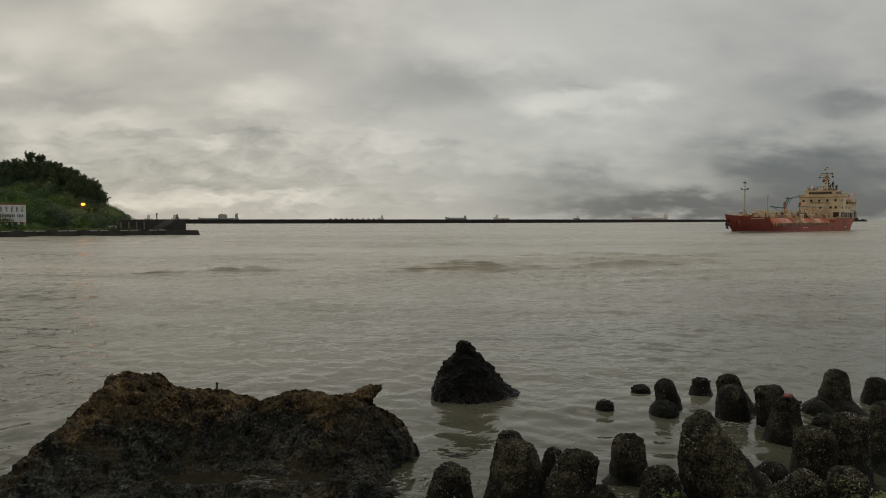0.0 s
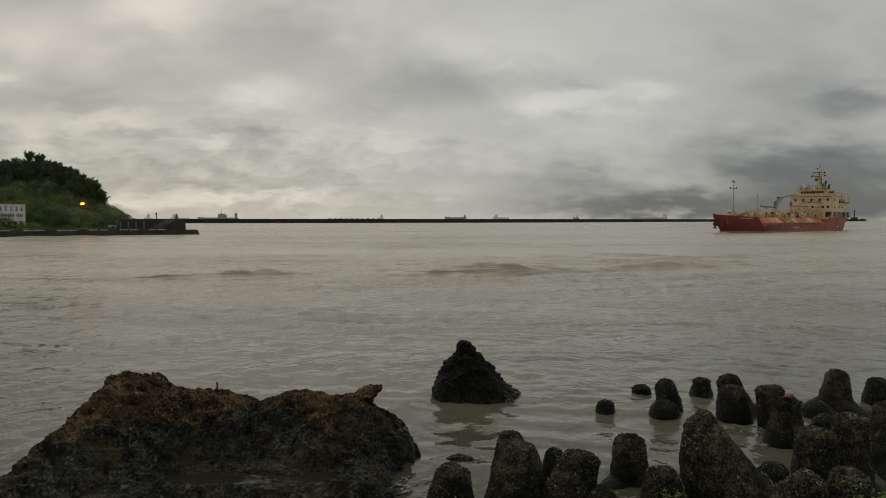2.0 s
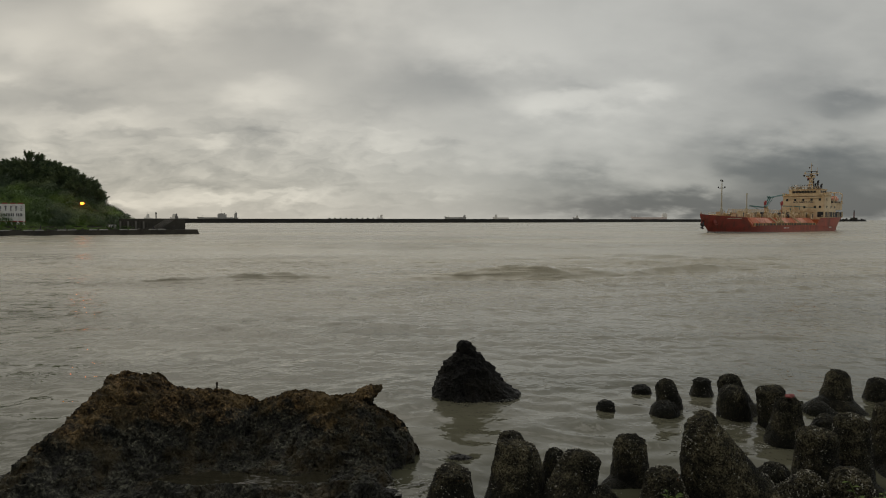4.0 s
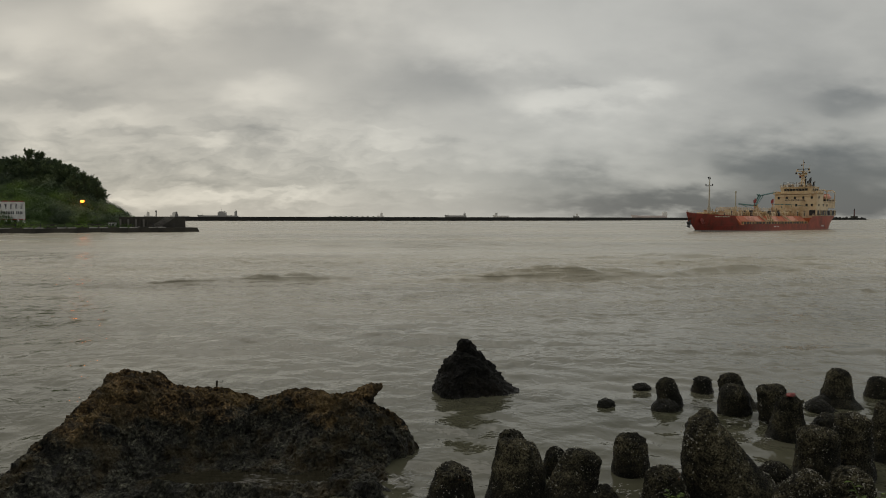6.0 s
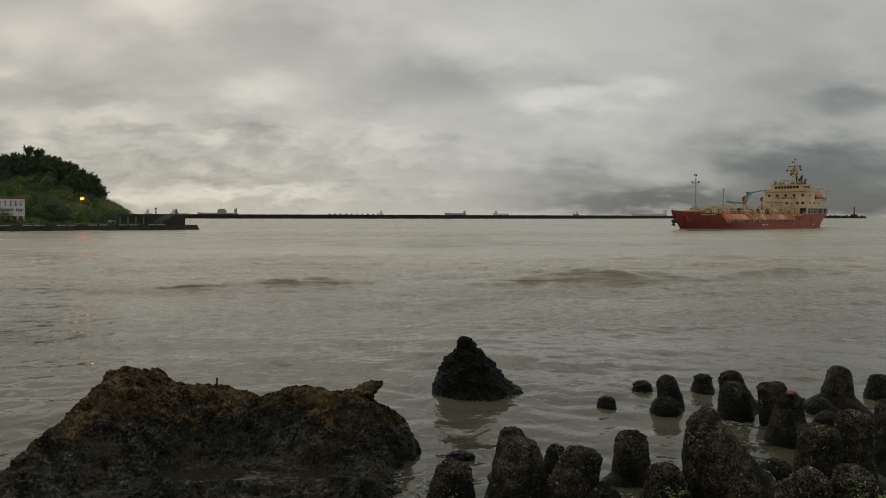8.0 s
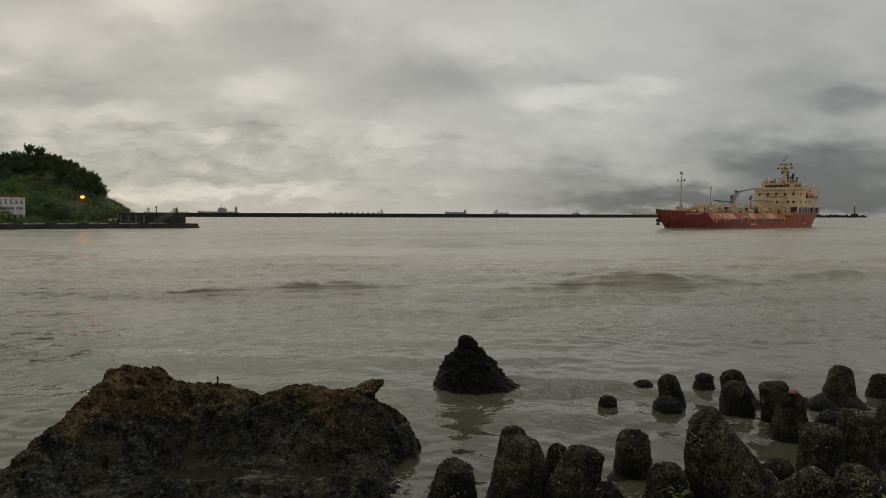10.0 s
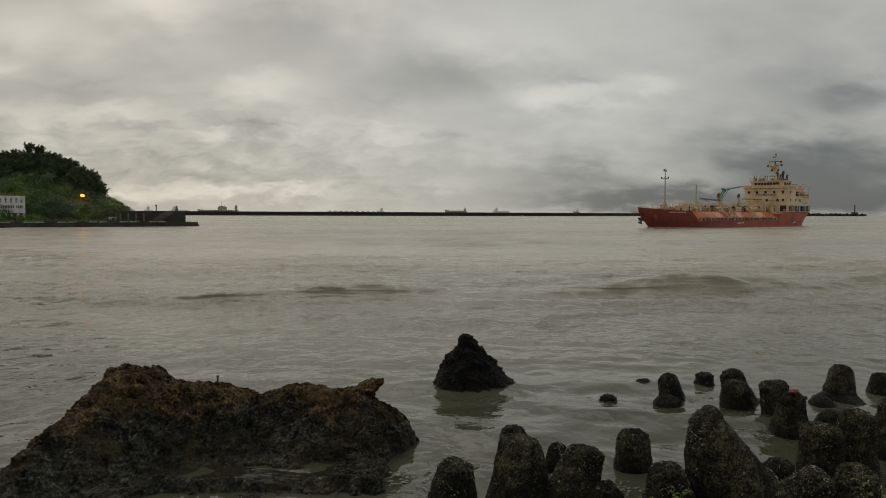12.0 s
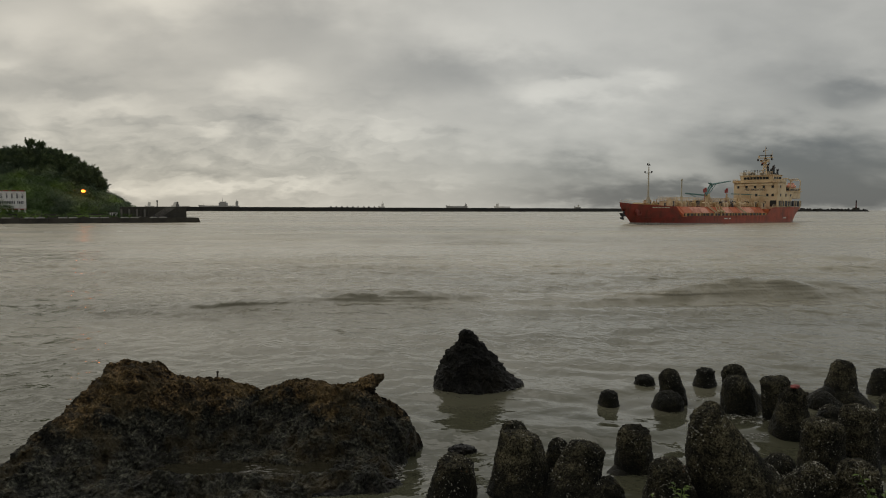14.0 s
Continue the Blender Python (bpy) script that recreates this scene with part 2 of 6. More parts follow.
def tetrapod_build(n):
    p = place(n)
    big = n.noise(p, 1.6, 5, 0.6)
    mid = n.noise(p, 8.0, 6, 0.68)
    fine = n.noise(p, 34, 5, 0.78)
    pores = n.add("ShaderNodeTexVoronoi", {"Vector": p, "Scale": 46.0}).outputs["Distance"]
    grit_tone = n.ramp(fine, 0.38, 0.64, 0.12, 2.4)
    c = n.mix(n.ramp(mid, 0.35, 0.66), (0.006, 0.0062, 0.0046), (0.034, 0.0325, 0.022))
    c = n.mix(n.ramp(big, 0.34, 0.66), c, n.mix(n.ramp(mid, 0.35, 0.66), (0.026, 0.0245, 0.0155), (0.140, 0.124, 0.075)))
    c = n.mix(1.0, c, n.add("ShaderNodeCombineColor", {0: grit_tone, 1: grit_tone, 2: grit_tone}).outputs[0], "MULTIPLY")
    spat = n.add("ShaderNodeTexVoronoi", {"Vector": p, "Scale": 64.0})
    pick = n.math("GREATER_THAN", n.add("ShaderNodeSeparateColor", {0: spat.outputs["Color"]}).outputs[0], 0.88)
    fleck = n.math("MULTIPLY", pick, n.ramp(spat.outputs["Distance"], 0.34, 0.20))
    c = n.mix(fleck, c, n.mix(mid, (0.12, 0.11, 0.08), (0.42, 0.40, 0.32)))
    wet = n.add("ShaderNodeSeparateXYZ", {0: n.add("ShaderNodeNewGeometry").outputs["Position"]}).outputs[2]
    wet = n.ramp(n.math("ADD", wet, n.math("MULTIPLY", n.math("SUBTRACT", big, 0.5), 0.8)), 0.10, 0.62)
    c = n.mix(wet, n.mix(0.75, c, (0.008, 0.009, 0.007)), c)
    height = n.math("ADD", n.math("MULTIPLY", mid, 0.07), n.math("ADD", n.math("MULTIPLY", fine, 0.035), n.math("MULTIPLY", pores, 0.025)))
    return bsdf(n, c, n.math("ADD", n.ramp(mid, 0.3, 0.7, 0.35, 0.6), n.math("MULTIPLY", wet, 0.35)), height, 1.0, Specular_IOR_Level=0.14)


def leaf_build(low, high):
    def build(n):
        r = n.add("ShaderNodeNewGeometry").outputs["Random Per Island"]
        c = n.mix(n.ramp(r, 0.0, 1.0, 0.2, 0.8, False), low, high)
        c = n.mix(n.noise(place(n), 0.35, 3), n.mix(1.0, c, (0.55, 0.6, 0.6), "MULTIPLY"), n.mix(1.0, c, (1.3, 1.25, 1.1), "MULTIPLY"))
        c = n.mix(n.ramp(n.noise(place(n), 0.11, 3, 0.6), 0.40, 0.60), n.mix(1.0, c, (0.42, 0.50, 0.55), "MULTIPLY"), n.mix(1.0, c, (1.30, 1.25, 1.1), "MULTIPLY"))
        return bsdf(n, c, 0.7)
    return build


def glow_build(colour, strength):
    return lambda n: n.add("ShaderNodeEmission", {"Color": colour, "Strength": strength}).outputs[0]


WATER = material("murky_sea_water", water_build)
POOL = material("clear_pool_water", pool_build)
ROCK = material("wet_coral_rock", rock_build)
ROCK_BLACK = material("black_wet_rock", lambda n: rock_build(n, 1.9, 0.13))
TETRA = material("barnacled_concrete", tetrapod_build)
SHELL = worn("bleached_shell", (0.50, 0.48, 0.40), (0.14, 0.13, 0.10), 12.0, 0.8, 0.9, grain=0.006)
RUST = worn("rust_brown_growth", (0.105, 0.058, 0.026), (0.020, 0.016, 0.010), 14.0, 0.9, 0.9, grain=0.012)


def hull_build(n):
    """Red hull paint, maroon forward and sun-faded aft, with rust runs down the plates and scuffs along the water."""
    p = place(n)
    x, _, z = n.add("ShaderNodeSeparateXYZ", {0: p}).outputs
    blotch = n.ramp(n.noise(p, 0.28, 6, 0.65), 0.40, 0.68)
    runs = n.ramp(n.noise(n.scaled(p, 0.9, 0.9, 0.10), 1.0, 5, 0.6), 0.50, 0.68)
    fine = n.noise(p, 3.5, 5, 0.65)
    fresh_paint = n.mix(n.ramp(n.math("ADD", x, n.math("MULTIPLY", blotch, 14.0)), 22.0, 62.0), (0.25, 0.036, 0.024), (0.40, 0.080, 0.040))
    c = n.mix(n.math("MULTIPLY", blotch, 0.62), fresh_paint, (0.115, 0.030, 0.020))
    c = n.mix(n.math("MULTIPLY", runs, 0.65), c, (0.075, 0.030, 0.018))
    scuff = n.math("MULTIPLY", n.ramp(n.math("ADD", z, n.math("MULTIPLY", fine, 1.2)), 1.15, 0.55), 0.45)
    c = n.mix(scuff, c, (0.30, 0.115, 0.085))
    c = n.mix(0.5, c, n.mix(fine, (0.7, 0.7, 0.7), (1.3, 1.3, 1.3)), "MULTIPLY")
    return bsdf(n, c, 0.55, fine, 0.006)


HULL = material("red_hull_paint", hull_build)
HULL_LIGHT = worn("orange_deck_paint", (0.56, 0.15, 0.060), (0.30, 0.07, 0.03), 0.35, 0.55, 0.7)
PANEL = worn("faded_orange_panel", (0.76, 0.36, 0.25), (0.42, 0.11, 0.055), 0.42, 0.5, 0.95)
CREAM = worn("cream_ship_paint", (0.70, 0.56, 0.36), (0.46, 0.30, 0.15), 0.30, 0.5, 0.65)
YELLOW = worn("ochre_pipe_paint", (0.46, 0.31, 0.13), (0.24, 0.14, 0.06), 0.9, 0.55, 0.7)
TEAL = worn("teal_crane_paint", (0.085, 0.20, 0.19), (0.03, 0.07, 0.06), 0.8, 0.5, 0.5)
DARK = worn("black_ship_paint", (0.02, 0.022, 0.026), (0.035, 0.025, 0.02), 0.8, 0.45, 0.6)
GLASS = worn("dark_window_glass", (0.012, 0.014, 0.016), (0.02, 0.02, 0.02), 0.5, 0.25, 0.5, grain=0.0)
WHITE = worn("white_paint", (0.74, 0.74, 0.72), (0.5, 0.48, 0.44), 0.6, 0.55, 0.6)
RED = worn("signal_red_paint", (0.35, 0.03, 0.025), (0.2, 0.02, 0.02), 0.8, 0.5, 0.5)
DULL_RED = worn("dull_maroon_paint", (0.13, 0.045, 0.045), (0.06, 0.03, 0.03), 0.3, 0.7, 0.7)
SCRAP = worn("dull_red_plastic", (0.20, 0.028, 0.022), (0.07, 0.02, 0.015), 9.0, 0.6, 0.7)
PALE = worn("pale_mast_paint", (0.50, 0.48, 0.38), (0.34, 0.31, 0.22), 0.6, 0.5, 0.6)
INK = worn("dark_letter_paint", (0.04, 0.045, 0.06), (0.08, 0.08, 0.09), 1.0, 0.6, 0.5)
QUAY = worn("dark_quay_concrete", (0.050, 0.046, 0.036), (0.018, 0.017, 0.014), 0.25, 0.8, 0.9, grain=0.02)
QUAY_LIGHT = worn("weathered_concrete", (0.17, 0.16, 0.14), (0.07, 0.065, 0.055), 0.4, 0.85, 0.8, grain=0.02)
KERB = worn("worn_white_kerb_paint", (0.60, 0.58, 0.54), (0.12, 0.11, 0.10), 0.5, 0.8, 0.9, grain=0.02)
BREAK = worn("breakwater_concrete", (0.030, 0.029, 0.025), (0.014, 0.013, 0.012), 0.05, 0.85, 0.8, grain=0.05)
EARTH = worn("shore_soil", (0.060, 0.050, 0.034), (0.025, 0.024, 0.017), 0.4, 0.9, 0.8, grain=0.03)
TURF = worn("dark_green_undergrowth", (0.040, 0.075, 0.014), (0.018, 0.032, 0.009), 0.15, 0.9, 0.8, grain=0.05)
BARK = worn("grey_bark", (0.05, 0.04, 0.03), (0.02, 0.017, 0.013), 1.5, 0.9, 0.7, grain=0.02)
LEAF_DARK = material("dark_casuarina_leaves", leaf_build((0.098, 0.136, 0.066), (0.165, 0.220, 0.108)))
LEAF_GREEN = material("green_shrub_leaves", leaf_build((0.068, 0.130, 0.015), (0.130, 0.222, 0.028)))
WEED = material("bright_weed_leaves", leaf_build((0.10, 0.18, 0.02), (0.26, 0.34, 0.05)))
STEEL = worn("galvanised_steel", (0.16, 0.16, 0.15), (0.08, 0.07, 0.06), 1.0, 0.5, 0.6)
AMBER = material("amber_lamp_glow", glow_build((1.0, 0.15, 0.014), 11.0))
FOAM = worn("sea_foam", (0.34, 0.34, 0.31), (0.15, 0.15, 0.125), 9.0, 0.7, 0.7, grain=0.02)
# paints of the far ships, lightened to imitate haze over the distance
FAR_GREY = worn("hazed_grey_paint", (0.78, 0.77, 0.74), (0.66, 0.65, 0.62), 0.05, 0.6, 0.6)
FAR_DARK = worn("hazed_dark_hull", (0.36, 0.36, 0.35), (0.28, 0.28, 0.27), 0.05, 0.6, 0.6)
FAR_RED = worn("hazed_red_hull", (0.72, 0.63, 0.61), (0.62, 0.54, 0.52), 0.05, 0.6, 0.6)


# ------------------------------------------------------------------ mesh helpers
def link_mesh(name, bm, mat, smooth=False):
    me = bpy.data.meshes.new(name)
    bm.to_mesh(me)
    bm.free()
    me.materials.append(mat)
    if smooth:
        me.polygons.foreach_set("use_smooth", [True] * len(me.polygons))
    return new(name, me)


def part(name, bm, mat, parent, label="", smooth=False):
    ob = link_mesh(name, bm, mat, smooth)
    ob.parent = parent
    return tagged(ob, label)


def thing(name, label, category, m=None, group="", kind=""):
    ob = tagged(new(name), label, category, group, kind)
    ob.empty_display_size = 0.3
    ob.matrix_basis = m if m is not None else Matrix()
    return ob


def box(bm, x0, x1, y0, y1, z0, z1, bevel=0.0):
    r = bmesh.ops.create_cube(bm, size=1.0, matrix=Matrix.Translation(((x0 + x1) / 2, (y0 + y1) / 2, (z0 + z1) / 2)) @ Matrix.Diagonal((x1 - x0, y1 - y0, z1 - z0, 1)))
    if bevel:
        edges = {e for v in r["verts"] for e in v.link_edges}
        bmesh.ops.bevel(bm, geom=list(edges), offset=bevel, segments=2, affect="EDGES")
    return bm


def rod(bm, a, b, r0, r1=None, seg=8):
    a, b = Vector(a), Vector(b)
    m = Matrix.Translation((a + b) / 2) @ (b - a).to_track_quat("Z", "Y").to_matrix().to_4x4()
    bmesh.ops.create_cone(bm, cap_ends=True, segments=seg, radius1=r0, radius2=r0 if r1 is None else r1, depth=(b - a).length, matrix=m)
    return bm


def ball(bm, c, r, scale=(1, 1, 1), sub=2):
    bmesh.ops.create_icosphere(bm, subdivisions=sub, radius=r, matrix=Matrix.Translation(c) @ Matrix.Diagonal((*scale, 1)))
    return bm


def beam(bm, a, b, w, h):
    a, b = Vector(a), Vector(b)
    m = Matrix.Translation((a + b) / 2) @ (b - a).to_track_quat("Z", "Y").to_matrix().to_4x4() @ Matrix.Diagonal((w, h, (b - a).length, 1))
    bmesh.ops.create_cube(bm, size=1.0, matrix=m)
    return bm


def fresh():
    return bmesh.new()


def railing(bm, points, height=1.0, step=1.5, r=0.03, rails=3):
    for a, b in zip(points, points[1:]):
        a, b = Vector(a), Vector(b)
        n = max(1, round((b - a).length / step))
        for i in range(n + 1):
            p = a.lerp(b, i / n)
            rod(bm, p, p + Vector((0, 0, height)), r, seg=4)
        for k in range(1, rails + 1):
            up = Vector((0, 0, height * k / rails))
            rod(bm, a + up, b + up, r, seg=4)
    return bm


def fbm(p, octaves=5, scale=1.0):
    return noise.fractal(Vector(p) * scale, 0.9, 2.1, octaves)


# ------------------------------------------------------------------ setting
def make_water():
    """One sheet to the horizon, with swell and chop; it drifts towards the shore as one rigid piece."""
    ys = [2.0]
    step = 0.13
    while ys[-1] < 4600:
        if ys[-1] > 74:
            step *= 1.035
        ys.append(ys[-1] + step)
    ys = np.array(ys)
    s = np.linspace(-1, 1, 440)
    s = np.concatenate(([-9, -3, -1.5], s, [1.5, 3, 9]))
    X = s[None, :] * (ys[:, None] + 26) * 0.74
    Y = np.repeat(ys[:, None], len(s), 1)
    rng = np.random.default_rng(4)
    Z = np.zeros_like(X)
    spacing = np.gradient(ys)[:, None]
    # wind chop: many short crested trains from about the same quarter
    for i in range(70):
        lam = 0.55 * (1.055 ** i)
        ang = math.radians(-90 + rng.normal(8, 52))
        k = 2 * math.pi / lam
        amp = 0.0105 * lam ** 0.62 * min(1, 1.0 / lam) ** 0.75
        fade = np.clip(lam / (spacing * 3) - 0.6, 0, 1)
        group = 0.6 + 0.4 * np.sin((X * math.sin(ang) - Y * math.cos(ang)) * k * 0.13 + rng.uniform(0, 7))
        Z += fade * amp * group * np.sin((X * math.cos(ang) + Y * math.sin(ang)) * k + rng.uniform(0, 7))
    # cat's paws: patches of steeper short waves
    for i in range(46):
        px, py = rng.uniform(-0.6, 0.6), rng.uniform(26, 190)
        px *= py
        lam = rng.uniform(1.6, 3.2) * (1 + py / 90)
        ang = math.radians(-90 + rng.normal(10, 14))
        patch = np.exp(-((X - px) / (0.16 * py)) ** 2 - ((Y - py) / (0.10 * py)) ** 2)
        wave = np.sin((X * math.cos(ang) + Y * math.sin(ang)) * 2 * math.pi / lam + 1.2 * np.sin(X * 0.5 / lam + i) + rng.uniform(0, 7))
        Z += patch * 0.026 * lam * (wave + 0.4 * wave ** 2) * np.clip(lam / (spacing * 4), 0, 1)
    # the inshore part is calmer
    Z *= 0.60 + 0.40 * np.clip((Y - 38) / 12, 0, 1)
    # the long swell that runs in between the rocks and the ship, with its fainter followers
    for y0, slope, bend, height, width, x0, spread in SWELLS:
        line = y0 + slope * X + bend * np.sin(X * 0.11 + y0)
        d = Y - line
        ridge = np.where(d < 0, np.exp(-(d / (width * 0.46)) ** 2), np.exp(-(d / (width * 1.8)) ** 2))
        along = np.exp(-((X - x0) / spread) ** 2) * (0.80 + 0.20 * np.cos((X - 1.5) * 0.38 + 0.09 * (y0 - 54)))
        Z += height * ridge * along
        # short steep ripples ride on the crest
        for lam, tilt in ((1.1, 0.10), (1.7, -0.16), (2.6, 0.05)):
            run = (d + tilt * X) * 2 * math.pi / lam + 1.6 * np.sin(X * 0.9 / lam + y0) + 0.8 * np.sin(X * 2.3 / lam)
            Z += height * 0.075 * lam ** 0.7 * np.sin(run) * np.sqrt(ridge * along) * np.clip(lam / (spacing * 4), 0, 1)
    n, m = X.shape
    verts = np.stack((X, Y, Z), -1).reshape(-1, 3)
    idx = np.arange(n * m).reshape(n, m)
    faces = np.stack((idx[:-1, :-1], idx[:-1, 1:], idx[1:, 1:], idx[1:, :-1]), -1).reshape(-1, 4)
    me = bpy.data.meshes.new("water")
    me.from_pydata(verts.tolist(), [], faces.tolist())
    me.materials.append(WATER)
    me.polygons.foreach_set("use_smooth", [True] * len(me.polygons))
    return tagged(new("water", me), "murky grey-brown harbour water with low swell", "water", kind="structure")


# crest line: start, slope, bend, height, width, middle, spread (metres)
SWELLS = [
    (53.6, 0.34, 0.7, 0.56, 1.2, 1.0, 7.0), (54.8, 0.30, 0.8, 0.42, 1.2, 15.5, 6.0), (54.4, 0.32, 0.9, 0.22, 1.2, 4, 22),
    (56.5, 0.30, 0.7, 0.50, 1.2, -17, 7), (66, 0.35, 1.4, 0.24, 2.2, 32, 16), (72, 0.30, 1.4, 0.20, 2.4, -22, 16),
    (84, 0.35, 2.0, 0.22, 3.0, -34, 26), (104, 0.3, 2.6, 0.22, 3.4, 20, 40), (42, 0.3, 1.0, 0.12, 1.5, 12, 12),
    (132, 0.3, 3.0, 0.18, 4.0, -30, 50), (33, 0.25, 0.8, 0.10, 1.3, -10, 9), (46, 0.25, 0.8, 0.14, 1.4, -6, 8),
]
water = make_water()


def make_ground():
    """The shore bank under the eye and the bed that the blocks and rocks stand on, out to sea."""
    bm = fresh()
    xs = [-4800, -600, -120, -40] + [-20 + i for i in range(61)] + [60, 140, 600, 4800]
    ys = [-4800, -400, -60, -10, -4] + [-2 + i * 0.8 for i in range(36)] + [40, 80, 300, 1000, 4900]
    rows = []
    for y in ys:
        row = []
        for x in xs:
            right = min(1, max(0, (x - 1.0) / 0.9))
            top = 2.3 + 0.1 * fbm((x, y, 0), 3, 0.4) if abs(x) < 60 and abs(y) < 60 else 2.3
            toe = 6.6 + 1.2 * right
            if y < -2:
                z = top
            elif y < toe:
                z = top + (-0.75 - top) * (y + 2) / (toe + 2)
                bank = top + (1.10 - top) * (y + 2) / 8.4 if y < 6.4 else 1.10 - 1.85 * (y - 6.4) / 1.4
                z += (max(bank, z) - z) * right
            else:
                z = -0.75 - 0.13 * min(y - toe, 30)
            row.append(bm.verts.new((x, y, z)))
        rows.append(row)
    for a, b in zip(rows, rows[1:]):
        for i in range(len(xs) - 1):
            bm.faces.new((a[i], a[i + 1], b[i + 1], b[i]))
    return tagged(link_mesh("ground", bm, EARTH, True), "sloping earth bank and sea bed", "ground", kind="structure")


make_ground()


# ------------------------------------------------------------------ rocks
def make_big_rock():
    """A long coral rock: a ridge with a steep seaward back and a slope towards the shore."""
    ridge_x = (-9.0, -7.7, -6.9, -6.5, -6.15, -5.85, -5.7, -4.9, -4.6, -4.0, -3.45, -3.2, -2.75, -2.2, -1.9, -1.45, -1.15, -0.9, -0.6, -0.42, -0.1)
    ridge_z = (-1.9, -1.20, -0.24, 0.31, 0.80, 1.04, 1.36, 1.42, 1.20, 1.12, 1.00, 0.85, 1.00, 1.03, 0.96, 1.06, 0.84, 0.74, 0.46, 0.05, -0.7)
    bm = fresh()
    xs = np.arange(-9.0, -0.08, 0.030)
    vs = np.concatenate((np.linspace(-1, 0, 190)[:-1], np.linspace(0, 1, 50)))
    rows = []
    for x in xs:
        top = float(np.interp(x, ridge_x, ridge_z))
        crest = 11.85 + 0.18 * math.sin(x * 1.7)
        toe = 10.45 + 0.35 * math.sin(x * 1.3 + 1) - 2.9 * max(0, min(1, (-x - 3.5) / 2.4)) ** 1.2 + 0.5 * max(0, x + 1.2)
        row = []
        for v in vs:
            if v < 0:
                u = -v * 2.3
                y = crest + (toe - crest) * u
                z = top + 0.16 * min(u * 4, 1) * max(0, 1 - u * 2) - (max(top, 0.2) + 0.12) * u ** 1.5
                # a flat rubble shelf, awash, runs out from the foot
                pool = math.exp(-((x + 3.05) / 1.25) ** 4) * math.exp(-((y - 10.04) / 0.31) ** 4)
                rubble = 0.10 * math.exp(-((y - 9.66 - 0.10 * math.sin(x * 2.3)) / 0.13) ** 2) + 0.035 * noise.noise(Vector((x * 4.1, y * 4.1, 3.0)))
                shelf = 0.20 + rubble - 0.24 * pool - 0.60 * max(0, 9.60 + 0.06 * math.sin(x * 3.1) - y - 0.60 * max(0, -3.9 - x)) - 0.9 * max(0, x + 1.0)
                if u > 0.5 and z < shelf:
                    z = shelf
            else:
                y = crest + 1.0 * v
                z = top - (top + 0.9) * v ** 1.3
            p = Vector((x, y, z))
            big = fbm(p, 4, 1.1)
            mid = fbm(p + Vector((9, 0, 0)), 5, 3.6)
            w = 1.0 if v < 0.25 else 0.6
            knob = noise.ridged_multi_fractal(p * 3.2, 0.9, 2.2, 5, 1.0, 2.0) - 1.0
            nub = noise.ridged_multi_fractal(p * 9.0, 0.8, 2.2, 4, 1.0, 2.0) - 1.0
            edge = 0.35 + 0.65 * min(1, abs(v) * 5)
            warp = p + 0.05 * noise.noise_vector(p * 4.0)
            calm = 0.4 if v < 0 and z <= shelf + 0.02 and u > 0.5 else 1.0
            big, mid, knob = big * calm, mid * calm, knob * calm
            lump = 0.055 * (0.45 - noise.voronoi(warp * 5.5)[0][0]) + 0.030 * (0.45 - noise.voronoi(warp * 12.0)[0][0])
            row.append(bm.verts.new(p + Vector((0.06 * fbm(p + Vector((0, 5, 0)), 3, 5), -0.18 * big * w - 0.10 * mid - 0.06 * knob - 0.03 * nub - 1.2 * lump, edge * 0.10 * big + 0.085 * mid + 0.055 * knob + 0.045 * nub + lump))))
        rows.append(row)
    for a, b in zip(rows, rows[1:]):
        for i in range(len(vs) - 1):
            bm.faces.new((a[i], b[i], b[i + 1], a[i + 1]))
    # the crooked horn at the seaward end of the ridge
    r = bmesh.ops.create_icosphere(bm, subdivisions=6, radius=1.0)
    for v in r["verts"]:
        c = v.co.copy()
        h = c.z * 0.5 + 0.5
        wide = 0.30 - 0.13 * h ** 0.7
        q = Vector((c.x * wide + 0.48 * h ** 1.2 - 1.57, c.y * wide + 11.85, (1 - (1 - h) ** 1.35) * 0.62 + 0.60))
        q += c * (0.10 * fbm(q, 5, 4.0) + 0.04 * fbm(q, 3, 14))
        v.co = q
    ob = tagged(link_mesh("boulder", bm, ROCK, True), "long brown-black coral rock, wet at its foot, with a horn-like tip", "rock")
    return ob


